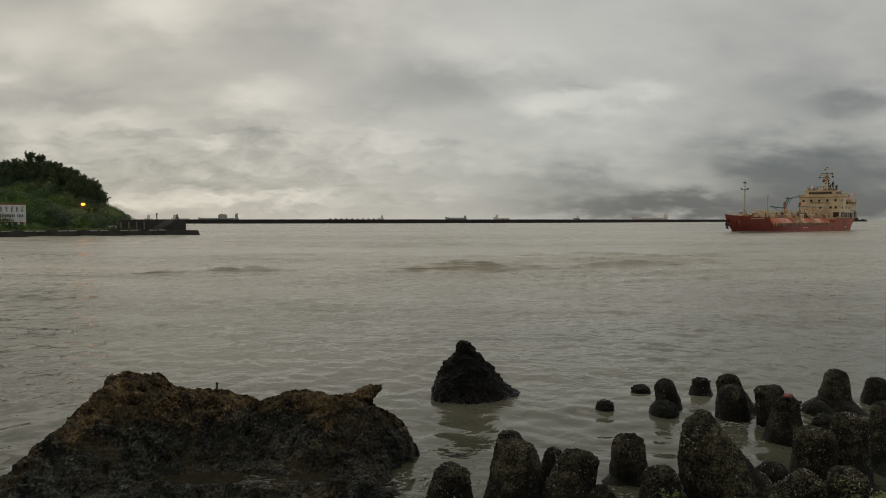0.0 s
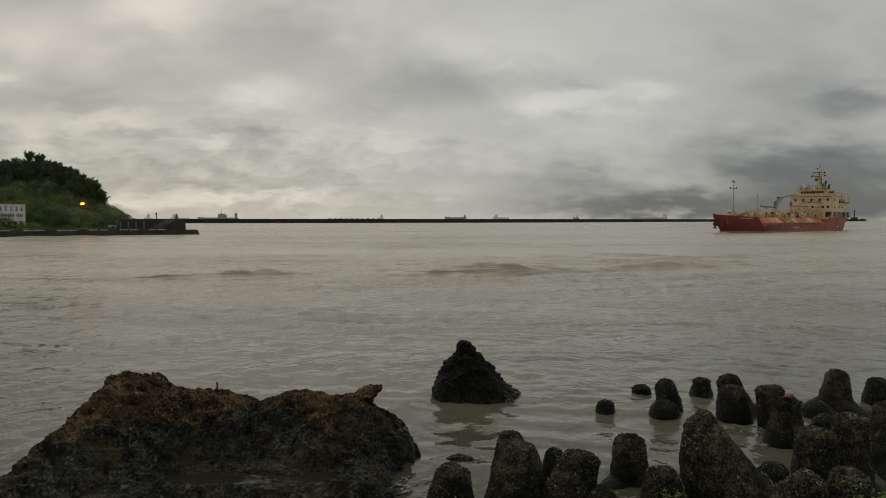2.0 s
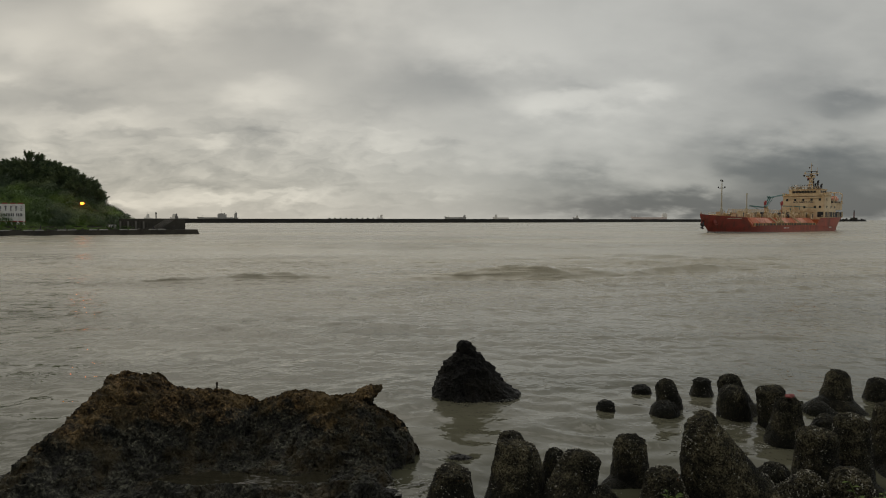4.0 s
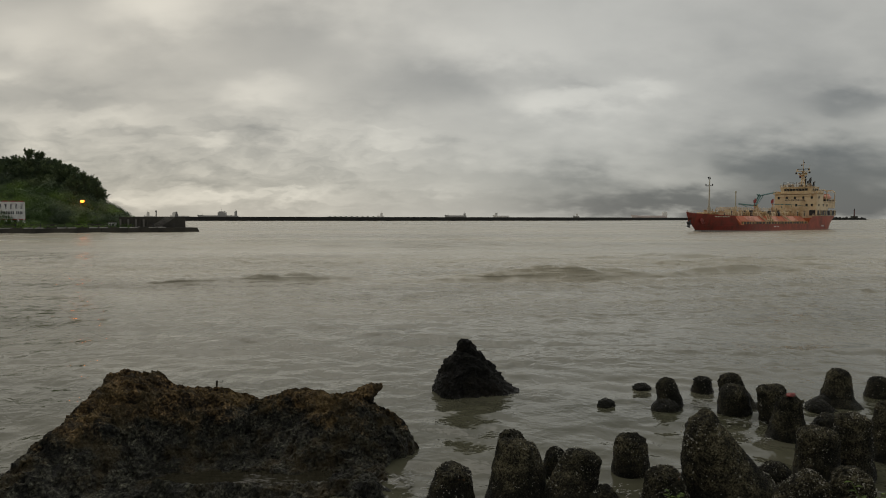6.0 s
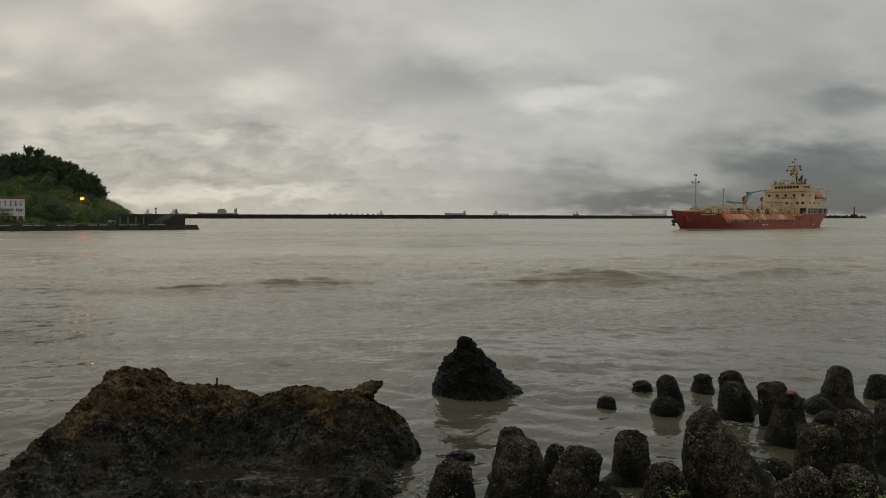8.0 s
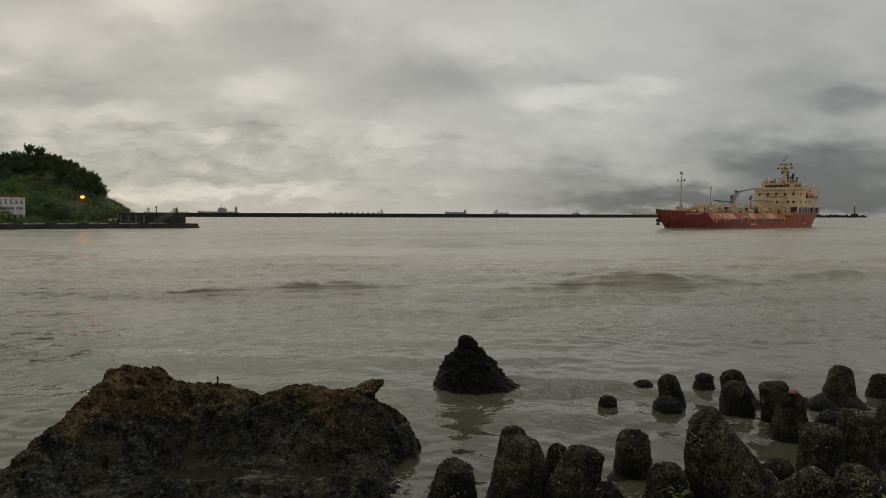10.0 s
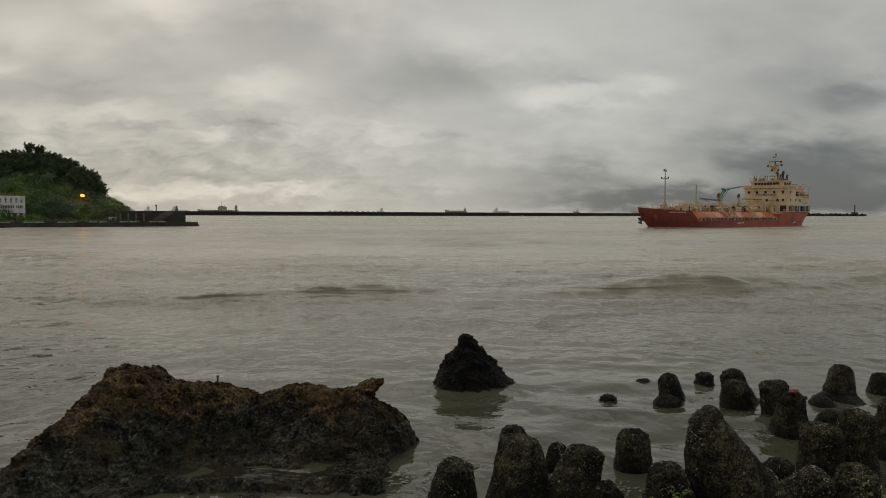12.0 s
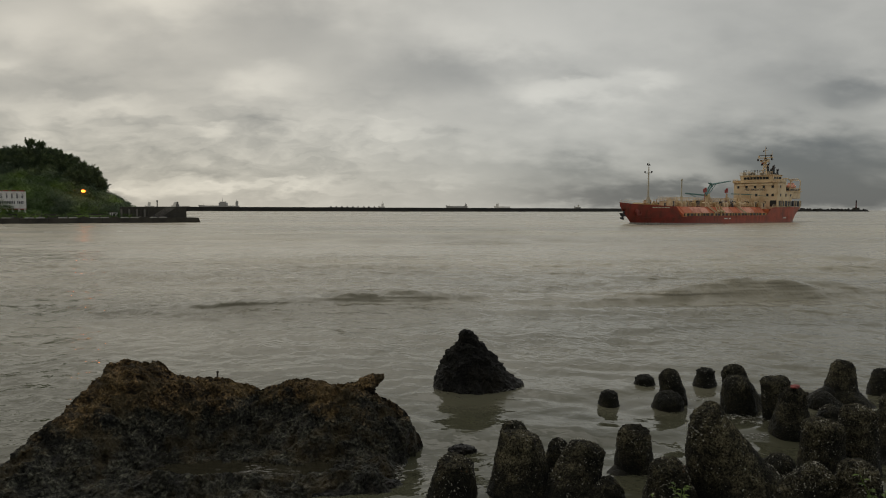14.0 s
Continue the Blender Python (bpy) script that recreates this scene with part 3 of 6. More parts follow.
def make_mid_rock():
    bm = fresh()
    levels = (-0.75, 0.05, 0.33, 0.56, 0.72, 0.86, 0.97, 1.04)
    west = (0.95, 0.69, 0.62, 0.51, 0.40, 0.31, 0.21, 0.0)
    east = (1.95, 1.25, 0.95, 0.74, 0.58, 0.46, 0.35, 0.0)
    r = bmesh.ops.create_icosphere(bm, subdivisions=6, radius=1.0)
    for v in r["verts"]:
        c = v.co.copy()
        z = -0.75 + (c.z * 0.5 + 0.5) * 1.79
        flat = max(1e-4, math.hypot(c.x, c.y))
        cx, cy = c.x / flat, c.y / flat
        side = float(np.interp(z, levels, east if cx > 0 else west))
        q = Vector((cx * side, cy * 0.62 * float(np.interp(z, levels, west)) * 1.5, z))
        crag = noise.ridged_multi_fractal(q * 2.6, 0.9, 2.2, 5, 1.0, 2.0) - 1.0
        q += Vector((cx, cy, 0.5)) * (0.06 * fbm(q, 4, 1.7) + 0.07 * fbm(q + Vector((3, 3, 3)), 4, 4.2) + 0.05 * crag + 0.03 * fbm(q, 3, 13))
        v.co = q
    # the blunt knob on top
    r = bmesh.ops.create_icosphere(bm, subdivisions=5, radius=1.0)
    for v in r["verts"]:
        c = v.co.copy()
        q = Vector((c.x * (0.22 - 0.05 * c.z) + 0.075 - 0.05 * c.z, c.y * 0.2, math.copysign(abs(c.z) ** 0.7, c.z) * 0.25 + 1.04))
        v.co = q + c * (0.07 * fbm(q, 4, 4.5) + 0.03 * fbm(q, 3, 12))
    ob = tagged(link_mesh("boulder", bm, ROCK_BLACK, True), "dark pointed rock standing in shallow water", "rock")
    ob.matrix_basis = pose(0.50, 15.7, 0)
    return ob


def make_low_rocks():
    """Small rocks that just break the surface at the foot of the big one."""
    for i, (x, y, z, rx, ry, rz) in enumerate([(-1.55, 9.55, -0.02, 0.42, 0.22, 0.10), (-0.98, 9.9, 0.0, 0.34, 0.20, 0.09), (-2.3, 9.75, -0.05, 0.5, 0.22, 0.10), (0.30, 11.5, -0.03, 0.22, 0.12, 0.08)]):
        bm = fresh()
        r = bmesh.ops.create_icosphere(bm, subdivisions=4, radius=1.0)
        for v in r["verts"]:
            c = v.co
            v.co = c * (1 + 0.35 * fbm(c + Vector((i * 3.1, 0, 0)), 4, 1.6))
            v.co = Vector((v.co.x * rx, v.co.y * ry, v.co.z * (rz if v.co.z > 0 else 0.9)))
        ob = tagged(link_mesh("small_rock", bm, ROCK_BLACK, True), "low wet rock awash beside the big one", "rock", "low rocks")
        ob.matrix_basis = pose(x, y, z)


def make_tide_pool():
    """Still clear water left standing in the hollow at the foot of the rock."""
    bm = fresh()
    rows = []
    for j in range(16):
        rows.append([bm.verts.new((-4.5 + 2.9 * i / 30, 9.64 + 0.86 * j / 15, 0.150 if 0 < j and 0 < i < 30 else -0.15)) for i in range(31)])
    for p, q in zip(rows, rows[1:]):
        for i in range(30):
            bm.faces.new((p[i], p[i + 1], q[i + 1], q[i]))
    return tagged(link_mesh("tide_pool", bm, POOL, True), "still brown tide pool over dark rock", "water", kind="structure")


make_big_rock()
make_tide_pool()
make_mid_rock()
make_low_rocks()


def make_iron_rod():
    bm = fresh()
    rod(bm, (0, 0, -0.2), (0.01, 0, 0.10), 0.018, 0.016)
    rod(bm, (0.01, 0, 0.10), (0.01, 0, 0.13), 0.022, 0.02)
    ob = tagged(link_mesh("iron_rod", bm, BARK), "short rusty iron rod stuck in the rock", "rod")
    ob.matrix_basis = pose(-3.97, 11.85, 1.10)


make_iron_rod()


# ------------------------------------------------------------------ tetrapods
def leg_mesh(way, reach, tip_r, root_r, dome, tilt, spin, seed, rings, seg):
    """One tapered concrete leg with a domed, crusted tip, worn and overgrown."""
    turn = way.to_track_quat("Z", "Y").to_matrix()
    cap = dome * tip_r
    zs = np.concatenate((np.linspace(0, reach - cap, rings)[:-1], reach - cap + cap * np.sin(np.linspace(0, math.pi / 2, rings // 3))))
    verts, faces = [], []
    for z in zs:
        r = root_r + (tip_r - root_r) * min(1.0, z / (reach - cap))
        if z > reach - cap:
            u = (z - reach + cap) / cap
            r *= max(0.0, 1 - u ** 2.0) ** (1 / 2.0)
        top = max(0.0, (z / reach - 0.7) / 0.3)
        for i in range(seg):
            a = 2 * math.pi * i / seg
            p = Vector((math.cos(a) * r, math.sin(a) * r, z + tilt * math.cos(a + spin) * r * top))
            q = p + Vector((seed * 5.3, seed * 1.7, 0))
            out = Vector((math.cos(a), math.sin(a), 0.3 + 0.7 * top))
            p += out * (0.026 * fbm(q, 3, 1.7) + 0.014 * fbm(q, 4, 6.0) + 0.010 * (1 + top) * fbm(q, 3, 19.0))
            verts.append(turn @ p)
    for k in range(len(zs) - 1):
        for i in range(seg):
            j = (i + 1) % seg
            faces.append((k * seg + i, k * seg + j, k * seg + seg + j, k * seg + seg + i))
    tip = len(verts)
    verts.append(turn @ Vector((0, 0, reach)))
    faces += [(tip - seg + i, tip - seg + (i + 1) % seg, tip) for i in range(seg)]
    me = bpy.data.meshes.new("leg")
    me.from_pydata([tuple(v) for v in verts], [], faces)
    me.materials.append(TETRA)
    me.polygons.foreach_set("use_smooth", [True] * len(me.polygons))
    return me


def barnacle_mesh(reach, tip_r, root_r, dome, count, rng):
    """Single pale shells scattered in drifts over the upright leg."""
    bm = fresh()
    cap = dome * tip_r
    while count:
        a, z = rng.uniform(0, 6.283), reach * (1 - 0.75 * rng.random() ** 1.3)
        r = root_r + (tip_r - root_r) * min(1.0, z / (reach - cap))
        if z > reach - cap:
            r *= max(0.02, 1 - ((z - reach + cap) / cap) ** 2.0) ** (1 / 2.0)
        p = Vector((math.cos(a) * r, math.sin(a) * r, z))
        if fbm(p + Vector((count // 1000, 0, reach * 9)), 3, 4.0) < rng.uniform(-0.5, 0.5):
            continue
        count -= 1
        size = rng.uniform(0.0034, 0.0064) * (1.8 if rng.random() < 0.10 else 1)
        way = Vector((math.cos(a), math.sin(a), 0.2))
        m = Matrix.Translation(p + way * 0.008) @ way.to_track_quat("Z", "Y").to_matrix().to_4x4() @ pose(0, 0, 0, 0, 0, rng.uniform(0, 180)) @ Matrix.Diagonal((rng.uniform(0.7, 1.7), rng.uniform(0.5, 1.0), 1, 1))
        bmesh.ops.create_cone(bm, cap_ends=True, segments=5, radius1=size * 1.3, radius2=size * 0.5, depth=size * 1.6, matrix=m)
    return bm


def crust_mesh(reach, tip_r, rng):
    """Lumps of oyster and weed grown over the top of the leg."""
    bm = fresh()
    for _ in range(52):
        a, d = rng.uniform(0, 6.283), tip_r * rng.random() ** 0.6
        c = Vector((math.cos(a) * d, math.sin(a) * d, reach - 0.045 - 0.30 * d * d / tip_r))
        ball(bm, c, rng.uniform(0.014, 0.030), (1.0, rng.uniform(0.6, 1.3), rng.uniform(0.5, 1.3)), 2)
    for v in bm.verts:
        v.co += 0.016 * noise.noise_vector(v.co * 37)
    return bm


# tip of the upright leg (x, y, z), lean to the right and away (degrees), turn, length of a leg, radius at the tip and the root, dome, slant of the tip, growth
SHORE_ROW = [
    (0.17, 9.3, 0.64, 5, 0, 20, 1.1, 0.231, 0.506, 0.25, 0.0, "rust"),
    (1.08, 9.45, 0.96, 1, 4, 50, 1.35, 0.258, 0.586, 0.22, 0.1, "dark"),
    (2.00, 9.3, 0.89, 22, 10, 35, 1.05, 0.247, 0.436, 0.45, -0.15, "pale"),
    (3.36, 8.8, 1.45, -25, -8, 95, 1.6, 0.225, 0.74, 0.28, -0.50, ""),
    (2.89, 8.7, 0.85, -6, -5, 15, 1.1, 0.195, 0.531, 0.35, 0.0, "rust"),
    (5.22, 8.4, 0.93, 4, -8, 40, 1.2, 0.237, 0.477, 0.65, 0.0, ""),
    (4.86, 8.5, 0.80, 66, -12, 0, 1.2, 0.211, 0.391, 0.5, 0.0, ""),
    (4.97, 9.9, 0.49, 6, 0, 75, 1.0, 0.213, 0.533, 0.8, 0.0, ""),
    (2.30, 8.9, 0.44, 58, -14, 20, 1.05, 0.177, 0.513, 0.6, 0.0, ""),
]
MIDDLE_ROW = [
    (1.09, 10.6, 0.76, 0, 3, 10, 1.0, 0.193, 0.373, 1.0, 0.0, "dark"),
    (1.79, 10.5, 0.52, 2, 0, 70, 0.95, 0.165, 0.336, 1.1, 0.0, ""),
    (2.99, 10.6, 0.70, 0, 2, 210, 0.82, 0.255, 0.311, 1.0, 0.0, "dark"),
    (5.71, 10.2, 0.92, -2, 0, 25, 1.15, 0.262, 0.365, 0.35, 0.05, ""),
    (6.45, 10.5, 1.07, 3, 2, 60, 1.2, 0.244, 0.365, 0.55, 0.0, ""),
    (7.46, 11.1, 1.08, 0, 0, 5, 1.15, 0.239, 0.343, 0.6, 0.0, ""),
    (6.37, 12.3, 0.88, 2, -3, 85, 1.15, 0.224, 0.417, 1.1, 0.0, "dark"),
    (4.48, 9.6, 0.44, -20, -6, 10, 1.0, 0.223, 0.503, 0.7, 0.0, ""),
]
OUTER_ROW = [
    (4.86, 14.6, 0.64, -9, 0, 25, 1.0, 0.218, 0.316, 1.1, 0.0, ""),
    (4.73, 14.1, 0.28, 4, -12, 80, 1.0, 0.292, 0.502, 0.9, 0.0, ""),
    (9.91, 15.2, 0.55, 4, 0, 60, 1.0, 0.252, 0.378, 0.9, 0.0, ""),
    (3.54, 14.5, 0.22, 0, 6, 40, 0.95, 0.192, 0.420, 1.1, 0.0, "dark"),
    (4.75, 16.0, 0.18, 0, 0, 0, 0.95, 0.212, 0.383, 0.7, 0.0, "dark"),
    (6.14, 14.5, 0.76, -20, 3, 10, 1.0, 0.228, 0.393, 0.9, 0.0, ""),
    (6.02, 13.9, 0.68, -5, -3, 70, 1.05, 0.288, 0.408, 0.9, 0.0, ""),
    (6.54, 13.4, 0.80, -11, 0, 45, 1.1, 0.266, 0.332, 0.45, 0.0, "dark"),
    (8.68, 14.7, 0.83, 4, 2, 180, 0.85, 0.244, 0.388, 0.9, 0.0, ""),
    (6.11, 15.8, 0.41, 0, 0, 15, 0.95, 0.196, 0.410, 0.9, 0.0, "dark"),
    (7.78, 14.2, 0.19, -62, 0, 20, 1.05, 0.282, 0.377, 0.8, 0.0, ""),
    (7.25, 12.8, 0.37, -24, 0, 50, 1.05, 0.255, 0.444, 0.9, 0.0, ""),
]


CRUSTS = {"rust": "rust-brown tip", "dark": "ragged dark tip", "pale": "bleached pale tip"}


def make_tetrapods():
    rng = random.Random(31)
    low = [Vector((math.cos(a) * 0.943, math.sin(a) * 0.943, -0.333)) for a in (0, 2.0944, 4.18879)]
    for i, (x, y, z, right, away, turn, reach, tip_r, root_r, dome, tilt, crust) in enumerate(SHORE_ROW + MIDDLE_ROW + OUTER_ROW):
        way = Vector((math.sin(radians(right)), math.sin(radians(away)), 1.0)).normalized()
        q = Vector((0, 0, 1)).rotation_difference(way).to_matrix().to_4x4() @ pose(0, 0, 0, 0, 0, turn)
        state = "awash, one leg tip showing" if z < 0.45 else "standing in the water" if y > 12 else "piled on the shore"
        state = CRUSTS[crust] + ", " + state.split(",")[0] if crust else state
        pod = thing("tetrapod", "dark barnacled concrete tetrapod, " + state, "tetrapod", Matrix.Translation(Vector((x, y, z)) - way * reach) @ q, "breakwater tetrapods")
        near = y < 12
        for k, leg_way in enumerate([Vector((0, 0, 1))] + low):
            fine = k == 0
            ob = new("leg", leg_mesh(leg_way, reach, tip_r * 1.04 if fine else min(tip_r, 0.27), min(root_r, 0.42) if not fine else root_r, dome if fine else 0.6, tilt if fine else 0.0, radians(turn), i * 4 + k, (64 if near else 44) if fine else 22, (88 if near else 60) if fine else 32))
            ob.parent = pod
        part("barnacle_growth", barnacle_mesh(reach, tip_r, root_r, dome, 460 if y < 9.2 else 300 if near else 90, rng), SHELL, pod, "scattered pale barnacles")["kind"] = "stuff"
        if crust:
            part("growth", crust_mesh(reach, tip_r, rng), {"rust": RUST, "dark": TETRA, "pale": SHELL}[crust], pod, CRUSTS[crust], True)["kind"] = "stuff"


make_tetrapods()


def make_plastic_scrap():
    """The faded red scrap caught on a tetrapod."""
    bm = fresh()
    ball(bm, (0, 0, 0.02), 0.09, (1.0, 0.8, 0.32), 3)
    ball(bm, (0.05, 0, 0.02), 0.055, (1.0, 0.9, 0.45), 3)
    for v in bm.verts:
        v.co += v.co * 0.5 * fbm(v.co, 3, 9.0)
    ob = tagged(link_mesh("plastic_scrap", bm, SCRAP), "dull red plastic scrap lying on a tetrapod", "litter")
    ob.matrix_basis = pose(6.34, 12.2, 0.88, 4, -8, 20)


make_plastic_scrap()


def make_weed(x, y, z, size, seed):
    rng = random.Random(seed)
    weed = thing("weed", "bright green leafy weed growing on the bank", "weed", pose(x, y, z), "weeds")
    stem, leaves = fresh(), fresh()
    for _ in range(9):
        a, lean = rng.uniform(0, 6.28), rng.uniform(0.1, 0.6)
        top = Vector((math.cos(a) * lean, math.sin(a) * lean, rng.uniform(0.6, 1.0))) * size
        rod(stem, (0, 0, -0.1), top, 0.006, 0.003, 5)
        for k in range(9):
            p = top * (0.25 + 0.75 * k / 8)
            b = rng.uniform(0, 6.28)
            out = Vector((math.cos(b), math.sin(b), rng.uniform(-0.1, 0.7))).normalized() * 0.085 * size / 0.5
            wide = out.cross(Vector((0, 0, 1))).normalized() * 0.022 * size / 0.5
            vs = [leaves.verts.new(q) for q in (p, p + out * 0.5 + wide, p + out + Vector((0, 0, -0.02)), p + out * 0.5 - wide)]
            leaves.faces.new(vs[:3]), leaves.faces.new((vs[0], vs[2], vs[3]))
    part("stems", stem, WEED, weed)
    part("leaves", leaves, WEED, weed)


make_weed(2.17, 6.3, 1.08, 0.40, 1)
make_weed(4.18, 6.3, 1.08, 0.46, 2)
make_weed(4.34, 6.35, 1.08, 0.46, 3)


# ------------------------------------------------------------------ headland and jetty
JETTY_A, JETTY_B = Vector((-142.0, 134.5, 0)), Vector((-66.9, 187.0, 0))
J_WAY = (JETTY_B - JETTY_A).normalized()
J_BACK = Vector((-J_WAY.y, J_WAY.x, 0))
J_TURN = math.degrees(math.atan2(J_WAY.y, J_WAY.x))
J_LONG = (JETTY_B - JETTY_A).length


def on_jetty(s, back, z):
    """A place s metres before the tip of the jetty, and so far behind its front face."""
    return JETTY_B - J_WAY * s + J_BACK * back + Vector((0, 0, z))


def make_jetty():
    base = pose(*JETTY_B, 0, 0, J_TURN)
    jetty = thing("jetty", "dark stained concrete jetty with a raised parapet", "jetty", base, kind="structure")
    rng = random.Random(3)
    x = 0.0
    while x > -J_LONG - 40:
        w = 6.0
        part("quay_block", box(fresh(), x - w + 0.05, x, 0 if x < -0.1 else 0.3, 9, -2, 1.25 + rng.uniform(-0.03, 0.03), 0.08), QUAY, jetty)
        x -= w
    nose = fresh()
    lo = [nose.verts.new(v) for v in ((-0.2, 0.25, -2), (1.5, 0.6, -2), (1.5, 8.6, -2), (-0.2, 9, -2))]
    hi = [nose.verts.new(v) for v in ((-0.2, 0.3, 1.22), (-0.1, 0.6, 1.2), (-0.1, 8.6, 1.2), (-0.2, 8.9, 1.22))]
    for i in range(4):
        nose.faces.new((lo[i], lo[(i + 1) % 4], hi[(i + 1) % 4], hi[i]))
    nose.faces.new(hi)
    part("sloping_head", nose, QUAY, jetty)
    wall = fresh()
    box(wall, -19, -2.3, 4.2, 5.4, 1.2, 4.1, 0.08)
    box(wall, -70, -17, 6.6, 7.4, 1.2, 2.2, 0.08)
    part("parapet", wall, QUAY, jetty)
    ramp = fresh()
    for k in range(5):
        beam(ramp, (-11.5 + k * 0.55, 4.15, 1.3), (-7.5 + k * 0.55, 4.15, 4.0), 0.12, 0.22)
    part("stair", ramp, QUAY_LIGHT, jetty, "pale concrete stair up the parapet")
    for k in range(8):
        b = fresh()
        box(b, -0.22, 0.22, -0.22, 0.05, 0, 2.3, 0.05)
        ob = part("pilaster", b, QUAY_LIGHT if k % 2 else QUAY, jetty)
        ob.matrix_basis = pose(-12.2 - k * 0.95, 4.2, 1.25)
    for k in range(26):
        # splayed concrete stops along the edge
        b = fresh()
        lo = [b.verts.new(v) for v in ((-0.62, -0.3, 0), (0.62, -0.3, 0), (0.62, 0.3, 0), (-0.62, 0.3, 0))]
        hi = [b.verts.new(v) for v in ((-0.30, -0.15, 0.72), (0.30, -0.15, 0.72), (0.30, 0.15, 0.72), (-0.30, 0.15, 0.72))]
        for i in range(4):
            b.faces.new((lo[i], lo[(i + 1) % 4], hi[(i + 1) % 4], hi[i]))
        b.faces.new(hi)
        ob = part("edge_stop", b, (QUAY_LIGHT, QUAY, QUAY)[k % 3], jetty)
        ob.matrix_basis = pose(-9 - k * 1.9, 2.4, 1.25) @ Matrix.Scale(0.62, 4)
    for k in range(36):
        b = fresh()
        box(b, -0.95, 0.95, -0.15, 0.15, 0, 0.20, 0.04)
        ob = part("kerb_block", b, KERB if k % 3 else QUAY, jetty)
        ob.matrix_basis = pose(-7 - k * 2.35, 0.5, 1.25)
    for k in range(14):
        b = fresh()
        rod(b, (0, 0, 0), (0, 0, 1.1), 0.09, 0.09, 6)
        ball(b, (0, 0, 1.12), 0.12, sub=1)
        ob = part("bollard", b, DARK, jetty)
        ob.matrix_basis = pose(-6 - k * 5.2, 1.6, 1.25)
    mast = fresh()
    rod(mast, (-4.5, 4.8, 4.0), (-4.5, 4.8, 4.9), 0.50, 0.40, 8)
    rod(mast, (-4.5, 4.8, 4.9), (-4.5, 4.8, 5.6), 0.28, 0.2, 8)
    part("beacon", mast, STEEL, jetty, "small grey beacon post")
    post = fresh()
    rod(post, (-9.8, 4.8, 4.0), (-9.8, 4.8, 5.6), 0.16, 0.14, 8)
    ball(post, (-9.8, 4.8, 5.7), 0.26, sub=2)
    part("signal_post", post, STEEL, jetty, "thin grey signal post")


make_jetty()


def hill_height(x, y):
    """Height of the headland above the water."""
    back = (Vector((x, y, 0)) - JETTY_B).dot(J_BACK)
    rise = max(0, min(1, (-93 - x / y * 215) / 30)) ** 0.85
    across = max(0, min(1, (back - 7) / 32))
    return 1.3 + 12.0 * rise * across ** 0.9 * max(0, min(1, (330 - y) / 60))


def make_headland():
    bm = fresh()
    rows = []
    for i in range(80):
        s = 18 + i * 2.6
        row = []
        for j in range(34):
            p = on_jetty(s, 7 + j * 2.8, 0)
            p.z = hill_height(p.x, p.y) + 0.4 * fbm(p, 3, 0.12)
            row.append(bm.verts.new(p))
        rows.append(row)
    for a, b in zip(rows, rows[1:]):
        for j in range(33):
            bm.faces.new((a[j], b[j], b[j + 1], a[j + 1]))
    tagged(link_mesh("headland", bm, TURF, True), "green overgrown headland rising behind the jetty", "hill", kind="structure")


make_headland()


def leaf_cloud(name, mat, clumps, count, size, seed, bend=1.0, lay=0.0):
    """Many small leaf sprays scattered over the shells of several clumps; lay: how far they lie along the shell."""
    rng = np.random.default_rng(seed)
    verts, faces = [], []
    for cx, cy, cz, rx, ry, rz in clumps:
        n = int(count * (rx * ry) / 4)
        d = rng.normal(size=(n, 3))
        d /= np.linalg.norm(d, axis=1)[:, None]
        r = rng.uniform(0.55, 1.12, n) ** 0.6
        p = d * r[:, None] * (rx, ry, rz) + (cx, cy, cz)
        a = rng.normal(size=(n, 3)) * size * 0.8
        b = rng.normal(size=(n, 3)) * size * 0.8 + d * size * 0.6 * bend
        if lay:
            up = d + (0, 0, 0.6)
            up /= np.linalg.norm(up, axis=1)[:, None]
            a -= up * (a * up).sum(1)[:, None] * lay
            b -= up * (b * up).sum(1)[:, None] * lay
        k = len(verts)
        verts += np.stack((p - a * 0.5, p + a * 0.5, p + b), 1).reshape(-1, 3).tolist()
        faces += [(k + 3 * i, k + 3 * i + 1, k + 3 * i + 2) for i in range(n)]
    me = bpy.data.meshes.new(name)
    me.from_pydata(verts, [], faces)
    me.materials.append(mat)
    return me


